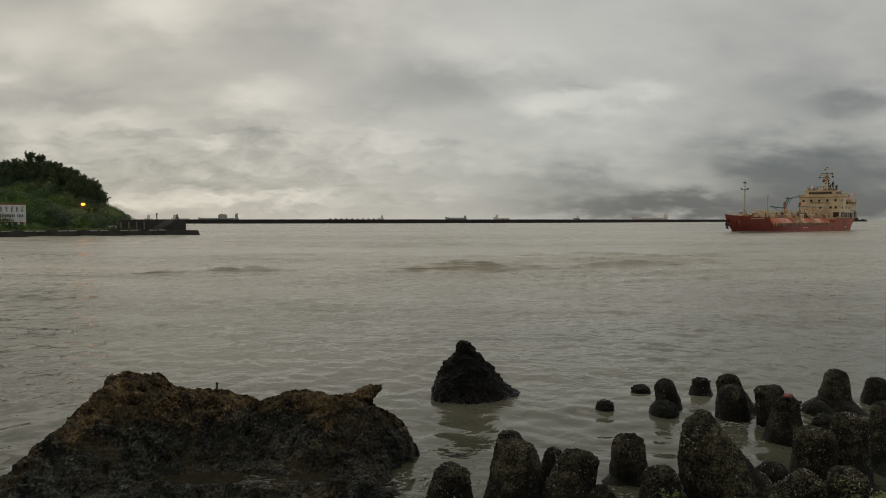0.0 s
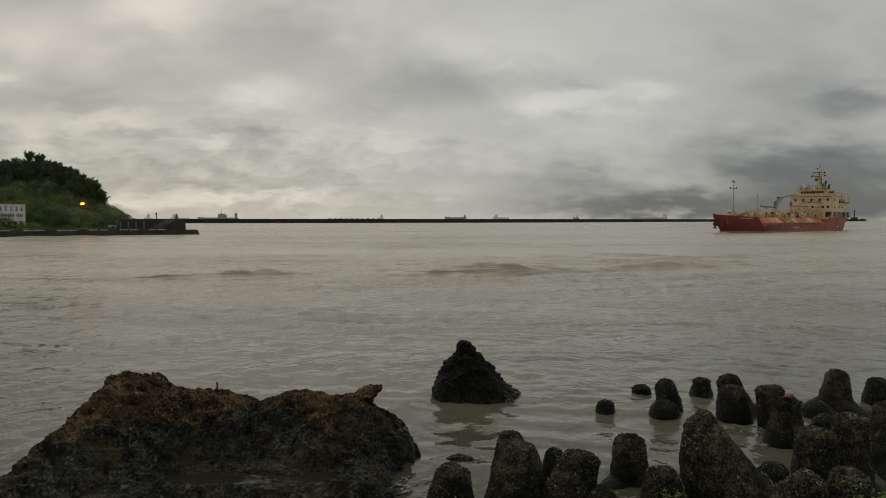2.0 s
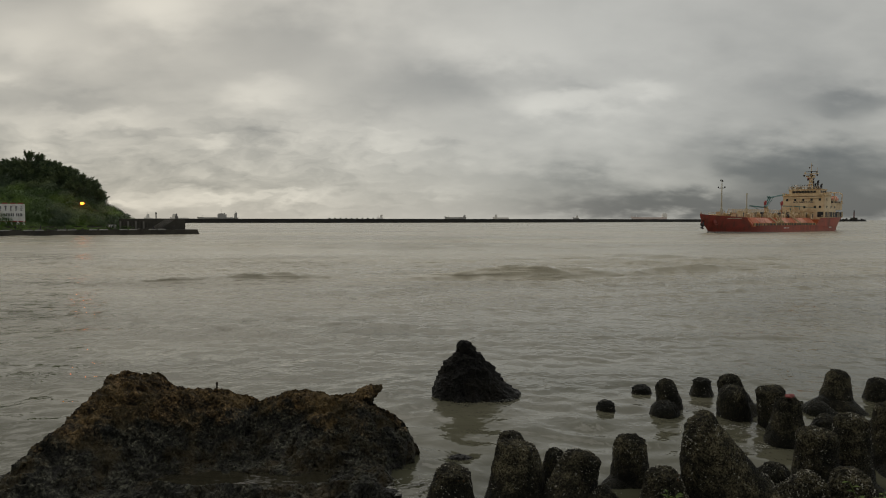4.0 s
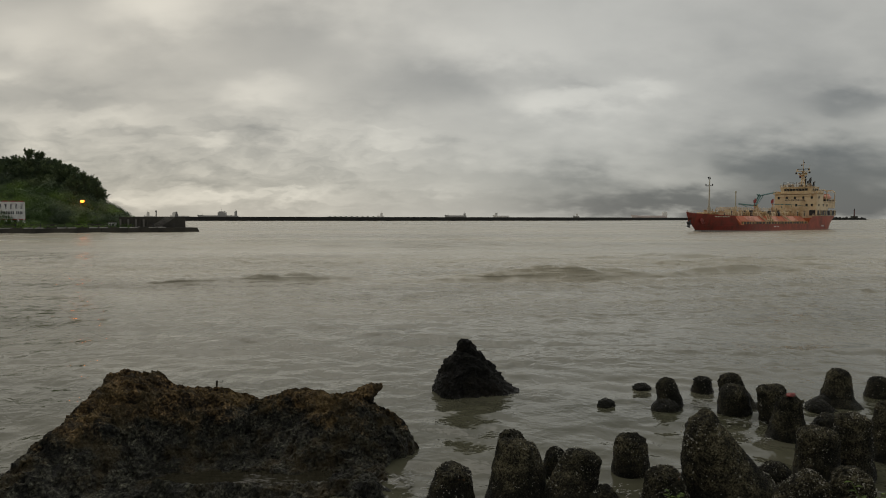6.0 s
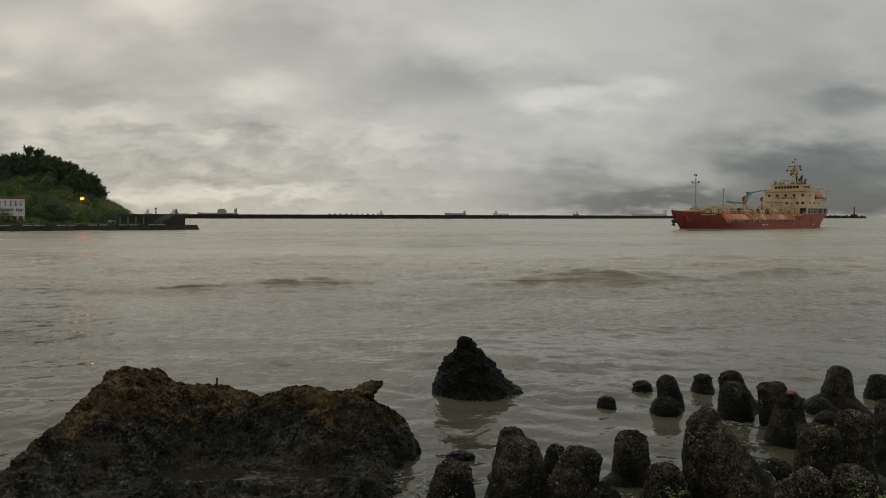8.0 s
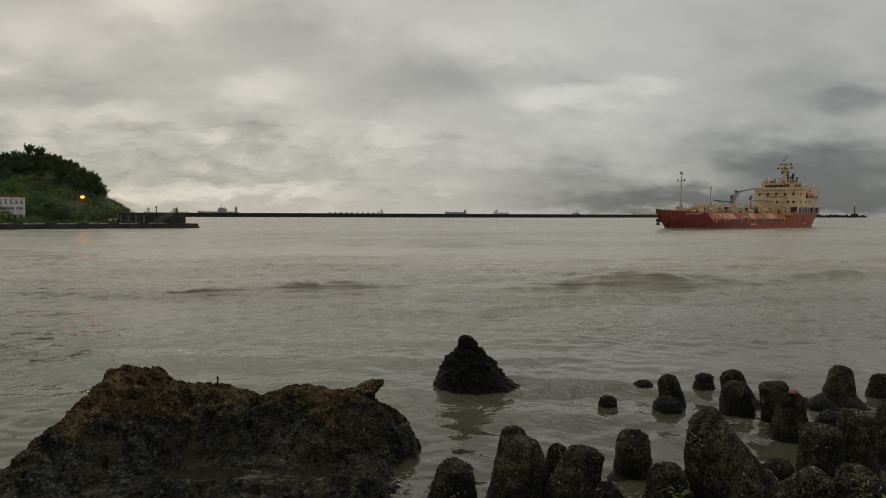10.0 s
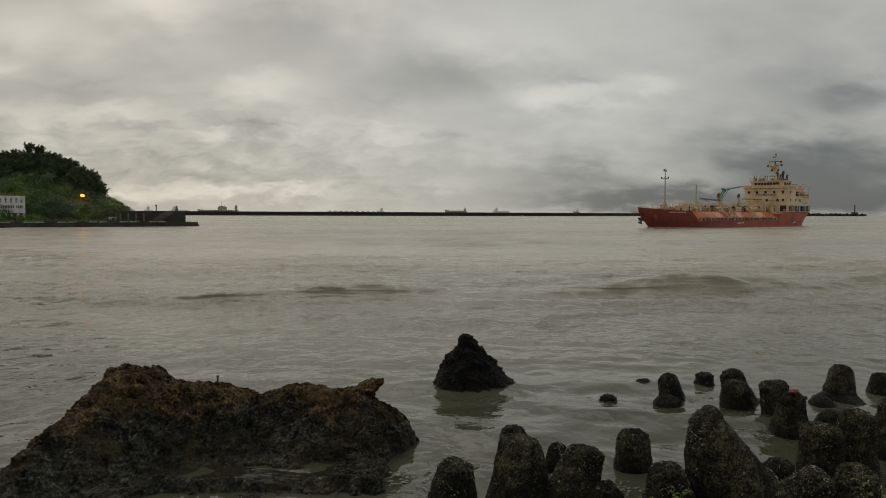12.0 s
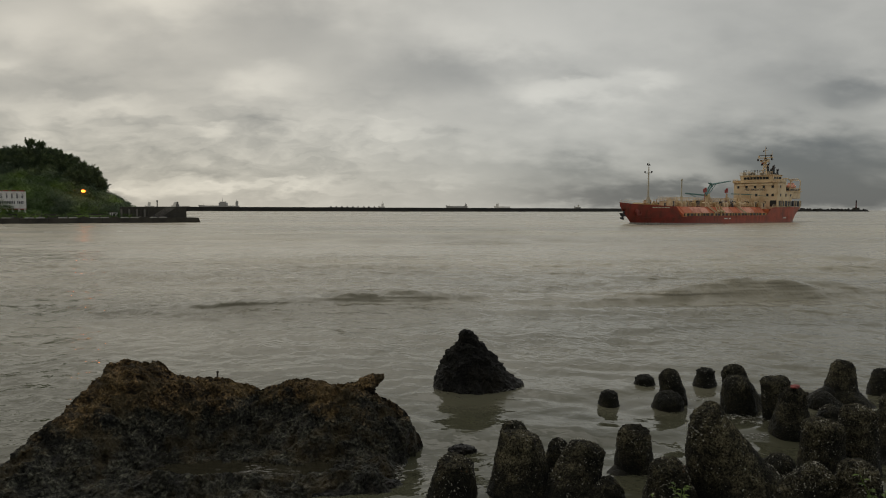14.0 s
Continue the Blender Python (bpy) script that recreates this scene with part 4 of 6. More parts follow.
def tree_meshes(seed):
    """A casuarina: a tapered trunk, rising limbs, and drooping sprays of thin twigs along them."""
    rng = random.Random(seed)
    tall = rng.uniform(6.2, 8.2)
    bm = fresh()
    rod(bm, (0, 0, -1), (0.1, 0, tall * 0.55), 0.22, 0.14)
    rod(bm, (0.1, 0, tall * 0.55), (0.2, 0.1, tall * 0.95), 0.14, 0.03)
    verts, faces = [], []
    for k in range(62):
        h = rng.uniform(0.22, 0.98)
        a = rng.uniform(0, 6.28)
        start = Vector((0.12, 0.03, tall * h * 0.92))
        rise = rng.uniform(0.15, 1.0) + 0.8 * (h > 0.85)
        out = Vector((math.cos(a), math.sin(a), rise)).normalized()
        long = (0.8 + 2.7 * (1.05 - h) ** 0.6) * rng.uniform(0.65, 1.25)
        end = start + out * long
        if k % 2:
            rod(bm, start, end, 0.06, 0.015, 4)
        n = int(8 + long * 7)
        for j in range(n):
            u = 0.15 + 0.9 * j / n
            c = start.lerp(end, u) + Vector((rng.gauss(0, 1), rng.gauss(0, 1), rng.gauss(0, 1))) * 0.20 * (1.2 - u)
            for _ in range(8):
                w = (out * rng.uniform(0.2, 1.0) + Vector((rng.gauss(0, 0.7), rng.gauss(0, 0.7), rng.gauss(0.1, 0.6)))).normalized() * rng.uniform(0.22, 0.52)
                t = w.cross(Vector((rng.gauss(0, 1), rng.gauss(0, 1), rng.gauss(0, 1)))).normalized() * 0.055
                i = len(verts)
                verts += [tuple(c - t), tuple(c + t), tuple(c + w + Vector((0, 0, -0.06)))]
                faces.append((i, i + 1, i + 2))
    trunk = bpy.data.meshes.new("trunk")
    bm.to_mesh(trunk)
    bm.free()
    trunk.materials.append(BARK)
    crown = bpy.data.meshes.new("crown")
    crown.from_pydata(verts, [], faces)
    crown.materials.append(LEAF_DARK)
    return trunk, crown


def make_trees():
    kinds = []
    for k in range(5):
        trunk, crown = tree_meshes(k + 11)
        tree = thing("tree", "dark feathery casuarina tree on the headland", "tree", group="headland trees")
        for nm, me in (("trunk", trunk), ("crown", crown)):
            ob = new(nm, me)
            ob.parent = tree
        kinds.append(tree)
    rng = random.Random(8)
    for i in range(84):
        bearing, y = 0.499 + 0.23 * (i + rng.random()) / 84, rng.uniform(198, 226)
        x = -bearing * y
        size = min(1.14, 1.02 + (bearing - 0.5) * 2) * rng.uniform(0.82, 1.15)
        m = pose(x, y, hill_height(x, y) - 0.4, rng.uniform(-4, 4), rng.uniform(-4, 4), rng.uniform(0, 360)) @ Matrix.Scale(size, 4)
        t = kinds[i] if i < 5 else copy_thing(kinds[i % 5], m)
        t.matrix_basis = m


make_trees()


def make_shrubs():
    rng = random.Random(21)
    clumps = []
    while len(clumps) < 560:
        s, back = rng.uniform(16, 128), 3.6 + 34 * rng.random() ** 1.3
        p = on_jetty(s, back, 0)
        r = rng.uniform(0.7, 2.2) * min(1, 0.35 + back / 16)
        p.z = hill_height(p.x, p.y) + rng.uniform(-0.3, 0.3) + r * 0.25
        clumps.append((*p, r * 1.25, r * 1.25, r * rng.uniform(0.75, 1.05)))
    # low grass along the road
    for _ in range(150):
        p = on_jetty(rng.uniform(17, 100), rng.uniform(2.6, 6.5), 0)
        clumps.append((p.x, p.y, 1.45, rng.uniform(0.6, 1.1), rng.uniform(0.6, 1.1), rng.uniform(0.25, 0.6)))
    tagged(new("shrubs", leaf_cloud("shrubs", LEAF_GREEN, clumps, 900, 0.21, 5, 1.0, 0.7)), "dense green shrubs covering the lower slope", "shrubs", kind="stuff")
    dark = []
    for _ in range(360):
        bearing, y = rng.uniform(0.455, 0.74), rng.uniform(194, 222)
        x = -bearing * y
        r = rng.uniform(0.9, 1.9) * min(1, 0.5 + (bearing - 0.45) * 8)
        dark.append((x, y, hill_height(x, y) + rng.uniform(0.2, 2.2) * min(1, (bearing - 0.44) * 10), r * 1.3, r * 1.3, r))
    # rounded bushes where the slope runs out on to the jetty
    for k in range(34):
        along = 14 + 22 * rng.random()
        p = on_jetty(along, rng.uniform(6, 15), 0)
        r = rng.uniform(0.9, 1.8)
        dark.append((p.x, p.y, hill_height(p.x, p.y) + r * 0.7 + 0.13 * (along - 14) * rng.random(), r * 1.2, r * 1.2, r))
    tagged(new("undergrowth", leaf_cloud("undergrowth", LEAF_DARK, dark, 620, 0.20, 6, 1.0, 0.6)), "dark tangled undergrowth between the trees", "bushes", kind="stuff")


make_shrubs()


def make_sign():
    sign = thing("signboard", "large white harbour signboard with dark lettering on legs", "sign", pose(-105.3, 172.4, 1.25, 0, 0, J_TURN - 4))
    b = fresh()
    box(b, -15.0, 0, -0.12, 0.12, 2.3, 6.6, 0.04)
    part("board", b, WHITE, sign)
    f = fresh()
    for k in range(9):
        box(f, -15.0 + k * 1.68, -13.75 + k * 1.68, -0.2, 0.2, 6.6, 6.85)
    box(f, -15.1, 0.1, -0.2, 0.2, 2.1, 2.3)
    part("frame", f, RED, sign, "faded red edging")
    for k in range(12):
        leg = fresh()
        beam(leg, (-0.3 - k * 1.3, 0, 0), (-0.3 - k * 1.3, 0, 2.2), 0.28, 0.25)
        beam(leg, (-0.75 - k * 1.3, -0.9, 0), (-0.3 - k * 1.3, -0.1, 2.2), 0.34, 0.20)
        beam(leg, (0.15 - k * 1.3, -0.9, 0), (-0.3 - k * 1.3, -0.1, 2.2), 0.34, 0.20)
        part("leg", leg, WHITE, sign)
    rng = random.Random(2)
    for k in range(13):
        bar = fresh()
        x = -0.55 - k * 1.12
        for j in range(4):
            box(bar, x - 0.40 * rng.random() - 0.10, x, -0.16, -0.125, 4.95 + j * 0.30, 5.11 + j * 0.30)
        box(bar, x - 0.34, x - 0.22, -0.165, -0.13, 4.85, 6.1)
        part("lettering", bar, INK, sign)
    for k, (x0, x1, z0, z1) in enumerate([(-1.9, -0.6, 3.5, 4.2), (-6.6, -2.6, 3.5, 4.2), (-12.5, -7.4, 3.5, 4.2), (-4.8, -3.6, 2.6, 3.1), (-6.9, -5.4, 2.6, 3.1)]):
        bar = fresh()
        x = x0
        while x < x1:
            box(bar, x, x + 0.22, -0.16, -0.125, z0, z1)
            x += 0.36
        part("lettering", bar, INK, sign)


make_sign()


def make_street_lamp():
    p = Vector((-100.8, 190.4, 0))
    ground_z = hill_height(p.x, p.y)
    lamp = thing("street_lamp", "grey street lamp with a lit amber bulb", "street lamp", pose(p.x, p.y, ground_z))
    top = 8.30 - ground_z
    b = fresh()
    rod(b, (0, 0, -0.3), (0, 0, top + 0.4), 0.10, 0.06)
    rod(b, (0, 0, top + 0.4), (0.9, -0.9, top + 0.45), 0.05, 0.04)
    part("pole", b, STEEL, lamp)
    h = fresh()
    box(h, 0.75, 1.25, -1.25, -0.75, top + 0.38, top + 0.52, 0.04)
    part("lamp_head", h, STEEL, lamp)
    g = fresh()
    ball(g, (1.0, -1.0, top + 0.12), 0.46, (1.2, 1.0, 0.8))
    part("bulb", g, AMBER, lamp, "glowing amber bulb", True)
    light = new("lamp_light", bpy.data.lights.new("lamp_light", "POINT"))
    light.data.energy, light.data.color, light.data.shadow_soft_size = 170, (1.0, 0.26, 0.05), 0.5
    light.matrix_world = pose(p.x + 1.3, p.y - 1.9, ground_z + top - 0.5)


make_street_lamp()


def make_hut():
    """The small pale kiosk at the foot of the slope."""
    p = on_jetty(20.5, 6.0, 1.25)
    hut = thing("kiosk", "small pale concrete kiosk on the jetty road", "hut", pose(*p, 0, 0, J_TURN) @ Matrix.Scale(0.62, 4))
    b = fresh()
    box(b, -1.5, 1.5, -1, 1, 0, 2.1, 0.05)
    part("wall", b, WHITE, hut)
    r = fresh()
    box(r, -1.7, 1.7, -1.2, 1.2, 2.1, 2.35, 0.05)
    part("roof", r, QUAY_LIGHT, hut)
    d = fresh()
    box(d, -0.4, 0.4, -1.06, -0.99, 0.05, 1.8)
    part("door", d, DARK, hut)


make_hut()


# ------------------------------------------------------------------ breakwater and beacon
BREAK_LINE = [Vector(p) for p in ((-520, 720, 0), (-234, 738, 0), (-55, 797, 0), (170, 930, 0), (546, 1290, 0), (1010, 1628, 0))]


def make_breakwater():
    wall, cap = fresh(), fresh()
    bw = thing("breakwater", "long low dark concrete breakwater across the harbour mouth", "breakwater", kind="structure")
    rng = random.Random(5)
    for a, b in zip(BREAK_LINE, BREAK_LINE[1:]):
        way = (b - a).normalized()
        long = (b - a).length
        x = 0.0
        while x < long:
            w = min(14.0, long - x + 0.3)
            m = a + way * (x + w / 2)
            turn = Matrix.Translation(m) @ way.to_track_quat("X", "Z").to_matrix().to_4x4()
            top = 4.55 + rng.uniform(-0.05, 0.08)
            bmesh.ops.create_cube(wall, size=1.0, matrix=turn @ Matrix.Translation((0, 4, (top - 3) / 2)) @ Matrix.Diagonal((w - 0.12, 8, top + 3, 1)))
            bmesh.ops.create_cube(cap, size=1.0, matrix=turn @ Matrix.Translation((0, -1.6, -0.3)) @ Matrix.Diagonal((w - 0.15, 4, 3.0 + rng.uniform(-0.2, 0.5), 1)))
            x += 14.0
    part("wall", wall, BREAK, bw)
    part("foot_block", cap, BREAK, bw, "darker wet foot blocks")
    # heaped armour blocks along the outer stretch
    heap = fresh()
    for k in range(110):
        u = rng.random()
        p = BREAK_LINE[4].lerp(BREAK_LINE[5], u)
        m = Matrix.Translation(p + Vector((rng.uniform(-4, 4), rng.uniform(-2, 6), rng.uniform(3.6, 5.4)))) @ Euler((rng.random() * 3, rng.random() * 3, rng.random() * 3)).to_matrix().to_4x4()
        bmesh.ops.create_cube(heap, size=rng.uniform(1.6, 3.4), matrix=m)
    part("armour_blocks", heap, BREAK, bw, "heaped dark armour blocks")["kind"] = "stuff"
    for k in range(9):
        b = fresh()
        p = Vector((-128 + k * 6.0, 775 + k * 1.9, 4.6))
        rod(b, p, p + Vector((0, 0, 1.1)), 1.2, 0.8, 6)
        part("block", b, BREAK, bw)


make_breakwater()


def make_beacon():
    beacon = thing("beacon_tower", "dark red harbour light tower on the breakwater end", "lighthouse", pose(951, 1577, 4.5))
    b = fresh()
    box(b, -6, 6, -4, 4, 0, 4.5, 0.3)
    part("base", b, QUAY, beacon)
    t = fresh()
    rod(t, (0, 0, 4.5), (0, 0, 17), 1.5, 1.1, 14)
    part("tower", t, DULL_RED, beacon)
    g = fresh()
    rod(g, (0, 0, 17), (0, 0, 17.6), 2.0, 2.0, 14)
    part("gallery", g, DULL_RED, beacon)
    l = fresh()
    rod(l, (0, 0, 17.6), (0, 0, 20.5), 1.3, 1.1, 12)
    rod(l, (0, 0, 20.5), (0, 0, 22.0), 1.4, 0.1, 12)
    part("lantern", l, DARK, beacon)


make_beacon()


def make_far_ship(bearing, y, length, hull_h, house, mats, label, tower=0.0):
    """A ship at anchor off the harbour: hull, deckhouse, masts."""
    ship = thing("anchored_ship", label, "ship", pose(bearing * y, y, 0), "ships at anchor")
    w = length * 0.16
    hull_h *= 1.15
    house = (house[0], house[1], house[2] * 1.3)
    h = fresh()
    n = 12
    rows = []
    for i in range(n + 1):
        u = i / n
        half = w / 2 * min(1, 3.2 * u + 0.05, 4 * (1 - u) + 0.55)
        rise = hull_h * (1 + 0.25 * max(0, 1 - u * 6))
        x = (u - 0.5) * length
        rows.append([h.verts.new((x - (hull_h * 0.5 * max(0, 1 - u * 8) * (k in (1, 2))), half * sy, z)) for k, (sy, z) in enumerate([(-0.9, -2), (-1, rise), (1, rise), (0.9, -2)])])
    for a, b in zip(rows, rows[1:]):
        for k in range(4):
            h.faces.new((a[k], a[(k + 1) % 4], b[(k + 1) % 4], b[k]))
    h.faces.new(rows[0]), h.faces.new(rows[-1][::-1])
    part("hull", h, mats[0], ship)
    d = fresh()
    hx, hl, hh = house
    box(d, (hx - 0.5) * length, (hx - 0.5) * length + hl, -w * 0.4, w * 0.4, hull_h, hull_h + hh, 0.3)
    box(d, (hx - 0.5) * length + hl * 0.1, (hx - 0.5) * length + hl * 0.7, -w * 0.3, w * 0.3, hull_h + hh, hull_h + hh * 1.35, 0.3)
    part("deckhouse", d, mats[1], ship)
    m = fresh()
    rod(m, ((hx - 0.5) * length + hl * 0.4, 0, hull_h + hh), ((hx - 0.5) * length + hl * 0.4, 0, hull_h + hh * 1.5 + 6 + tower), 0.7, 0.4, 6)
    part("mast", m, mats[1], ship)
    m = fresh()
    rod(m, (-length * 0.38, 0, hull_h), (-length * 0.38, 0, hull_h + 9), 0.5, 0.3, 6)
    part("foremast", m, mats[1], ship)
    f = fresh()
    rod(f, ((hx - 0.5) * length + hl * 0.85, 0, hull_h + hh * 0.8), ((hx - 0.5) * length + hl * 0.85, 0, hull_h + hh * 1.5), 2.2, 1.8, 8)
    part("funnel", f, mats[0], ship)


GREYS = (FAR_GREY, FAR_GREY)
make_far_ship(-0.4300, 3000, 36, 8, (0.25, 12, 9), GREYS, "small pale grey ship anchored off the harbour")
make_far_ship(-0.3844, 3000, 78, 8.5, (0.10, 14, 9), GREYS, "grey cargo ship with its house aft, at anchor")
make_far_ship(-0.3322, 3000, 150, 10, (0.58, 34, 10), (FAR_DARK, FAR_DARK), "dark grey work ship with a tall tower, at anchor", tower=10)
make_far_ship(-0.3032, 3050, 26, 9, (0.35, 12, 12), (FAR_DARK, FAR_DARK), "small dark vessel at anchor")
make_far_ship(-0.0903, 3000, 26, 9, (0.4, 10, 7), GREYS, "small grey vessel at anchor", tower=5)
make_far_ship(0.0199, 3000, 90, 11.5, (0.86, 9, 5), (FAR_DARK, FAR_DARK), "laden dark bulk carrier at anchor")
make_far_ship(0.0862, 3100, 68, 11, (0.06, 12, 7), GREYS, "pale cargo ship at anchor")
make_far_ship(0.1964, 3000, 24, 10, (0.4, 8, 5), (FAR_DARK, FAR_GREY), "small dark vessel at anchor", tower=4)
make_far_ship(0.3032, 3300, 165, 13, (0.88, 20, 11), (FAR_RED, FAR_GREY), "red tanker paled by painted haze, at anchor", tower=2)


# ------------------------------------------------------------------ the tanker
# ship space: x aft from the tip of the bow, y to starboard, z up from the waterline
def half_breadth(x, z):
    t = max(0.0, min(1.0, (z + 0.3) / 5.5))
    start = 5.9 * (1 - t) ** 1.15
    full = 28 - 4 * t
    u = (x - start) / (full - start)
    fore = 0.0 if u <= 0 else 1 - (1 - min(u, 1)) ** 1.55
    aft = 1.0
    if x > 86:
        end = 97.3 + 2.7 * t
        v = min(1, (x - 86) / (end - 86))
        aft = 1 - (0.52 - 0.30 * t) * v ** 2.0
    return 8.2 * fore * aft + 0.02


def sheer(x):
    """Top of the side plating."""
    if x < 17.5:
        return 6.05 - 1.2 * (x / 17.5) ** 0.6
    if x < 20:
        return 4.85 - (x - 17.5) / 2.5 * 2.75
    if x < 70:
        return 2.10
    if x < 74:
        return 2.10 + (x - 70) / 4 * 2.7
    return 4.8 + 0.35 * (x - 74) / 26


def make_hull(ship):
    bm = fresh()
    stations = [0, 0.3, 0.7, 1.2, 1.8, 2.5, 3.3, 4.2, 5.2, 6, 7, 8.5, 10, 12, 14, 16, 17.5, 18.3, 19.2, 20, 22, 25, 28, 35, 45, 55, 65, 70, 71, 72.5, 74, 78, 82, 86, 88, 90, 92, 94, 95.5, 97, 98.2, 99.2, 100]
    levels = [-2.6, -1.2, -0.3, 0.3, 1.0, 1.8]
    sides = []
    for sgn in (-1, 1):
        rows = []
        for x in stations:
            top = sheer(x)
            row = []
            for k, z in enumerate(levels + [1.8 + (top - 1.8) * f for f in (0.35, 0.7, 1.0)]):
                t = max(0.0, min(1.0, (z + 0.3) / 5.5))
                stem = 5.9 * (1 - t) ** 1.15
                stern = 97.3 + 2.7 * t
                row.append(bm.verts.new((min(max(x, stem), stern), sgn * half_breadth(min(max(x, stem), stern), z), z)))
            rows.append(row)
        for a, b in zip(rows, rows[1:]):
            for k in range(len(rows[0]) - 1):
                f = (a[k], b[k], b[k + 1], a[k + 1])
                bm.faces.new(f if sgn < 0 else f[::-1])
        sides.append(rows)
    port, starboard = sides[0][-1], sides[1][-1]
    for k in range(len(port) - 1):
        bm.faces.new((port[k], starboard[k], starboard[k + 1], port[k + 1]))
    bmesh.ops.remove_doubles(bm, verts=bm.verts, dist=0.001)
    hull = part("hull", bm, HULL, ship, "weathered red tanker hull", True)
    # boot top, scuffed paler strip along the water
    for sgn in (-1, 1):
        r = fresh()
        prev = None
        for x in [6.6 + i * 1.5 for i in range(60)]:
            if x > 96:
                break
            p = Vector((x, sgn * (half_breadth(x, 1.62) + 0.05), 1.62))
            if prev:
                beam(r, prev, p, 0.16, 0.10)
            prev = p
        part("rubbing_strake", r, HULL, hull)
    d = fresh()
    for x0, x1, z in ((1.5, 17.6, 4.1), (17.6, 72, 1.75), (72, 99, 4.2)):
        n = 14
        for i in range(n):
            a, b = x0 + (x1 - x0) * i / n, x0 + (x1 - x0) * (i + 1) / n
            ha, hb = max(0.05, half_breadth(a, z) - 0.1), max(0.05, half_breadth(b, z) - 0.1)
            d.faces.new([d.verts.new(v) for v in ((a, -ha, z), (b, -hb, z), (b, hb, z), (a, ha, z))])
    for x, z0, z1 in ((17.6, 1.75, 4.1), (72, 1.75, 4.2)):
        h = half_breadth(x, z0) - 0.15
        box(d, x - 0.1, x + 0.1, -h, h, z0, z1)
    part("deck", d, HULL_LIGHT, ship, "orange-red weather deck")
    # bow fittings: anchor, hawse pocket, name bars
    for sgn in (-1, 1):
        a = fresh()
        y = sgn * (half_breadth(5.6, 3.1) + 0.12)
        rod(a, (5.4, y, 3.9), (5.9, y + sgn * 0.25, 2.5), 0.16, 0.16)
        beam(a, (5.2, y + sgn * 0.2, 2.3), (6.8, y + sgn * 0.35, 2.5), 0.5, 0.3)
        beam(a, (5.2, y + sgn * 0.2, 2.3), (5.0, y + sgn * 0.2, 3.2), 0.35, 0.3)
        beam(a, (6.8, y + sgn * 0.35, 2.5), (7.0, y + sgn * 0.35, 3.3), 0.35, 0.3)
        part("anchor", a, HULL, ship)
        p = fresh()
        ball(p, (5.9, sgn * (half_breadth(5.9, 3.2) - 0.05), 3.3), 1.15, (1.1, 0.32, 0.9), 3)
        part("anchor_pocket", p, HULL, ship, smooth=True)
        nm = fresh()
        for k in range(6):
            x = 9.6 + k * 0.95
            y0, y1 = half_breadth(x, 4.55) + 0.06, half_breadth(x + 0.72, 4.55) + 0.06
            beam(nm, (x, sgn * y0, 4.55), (x + 0.80, sgn * y1, 4.5), 0.05, 0.26)
        part("name_plate", nm, PALE, ship, "pale name lettering as bars")
    b = fresh()
    ball(b, (1.5, 0, 2.4), 0.6, (1.5, 0.8, 1.0))
    rod(b, (1.6, -0.4, 3.4), (1.0, -0.4, 1.3), 0.25, 0.25)
    rod(b, (0.0, -0.35, 2.7), (2.4, -0.35, 2.1), 0.3, 0.25)
    rod(b, (0.2, -0.35, 1.5), (1.6, -0.35, 1.2), 0.3, 0.25)
    part("bow_anchor", b, DARK, ship, "black stem anchor hanging at the bow")
    for sgn in (-1, 1):
        for x, w in ((42.5, 1.8), (45.2, 1.2), (82.0, 2.4)):
            m = fresh()
            y = sgn * 8.24
            box(m, x, x + w, y - 0.03, y + 0.03, 1.0, 1.35)
            part("draught_mark", m, WHITE, ship, "small white hull marking")


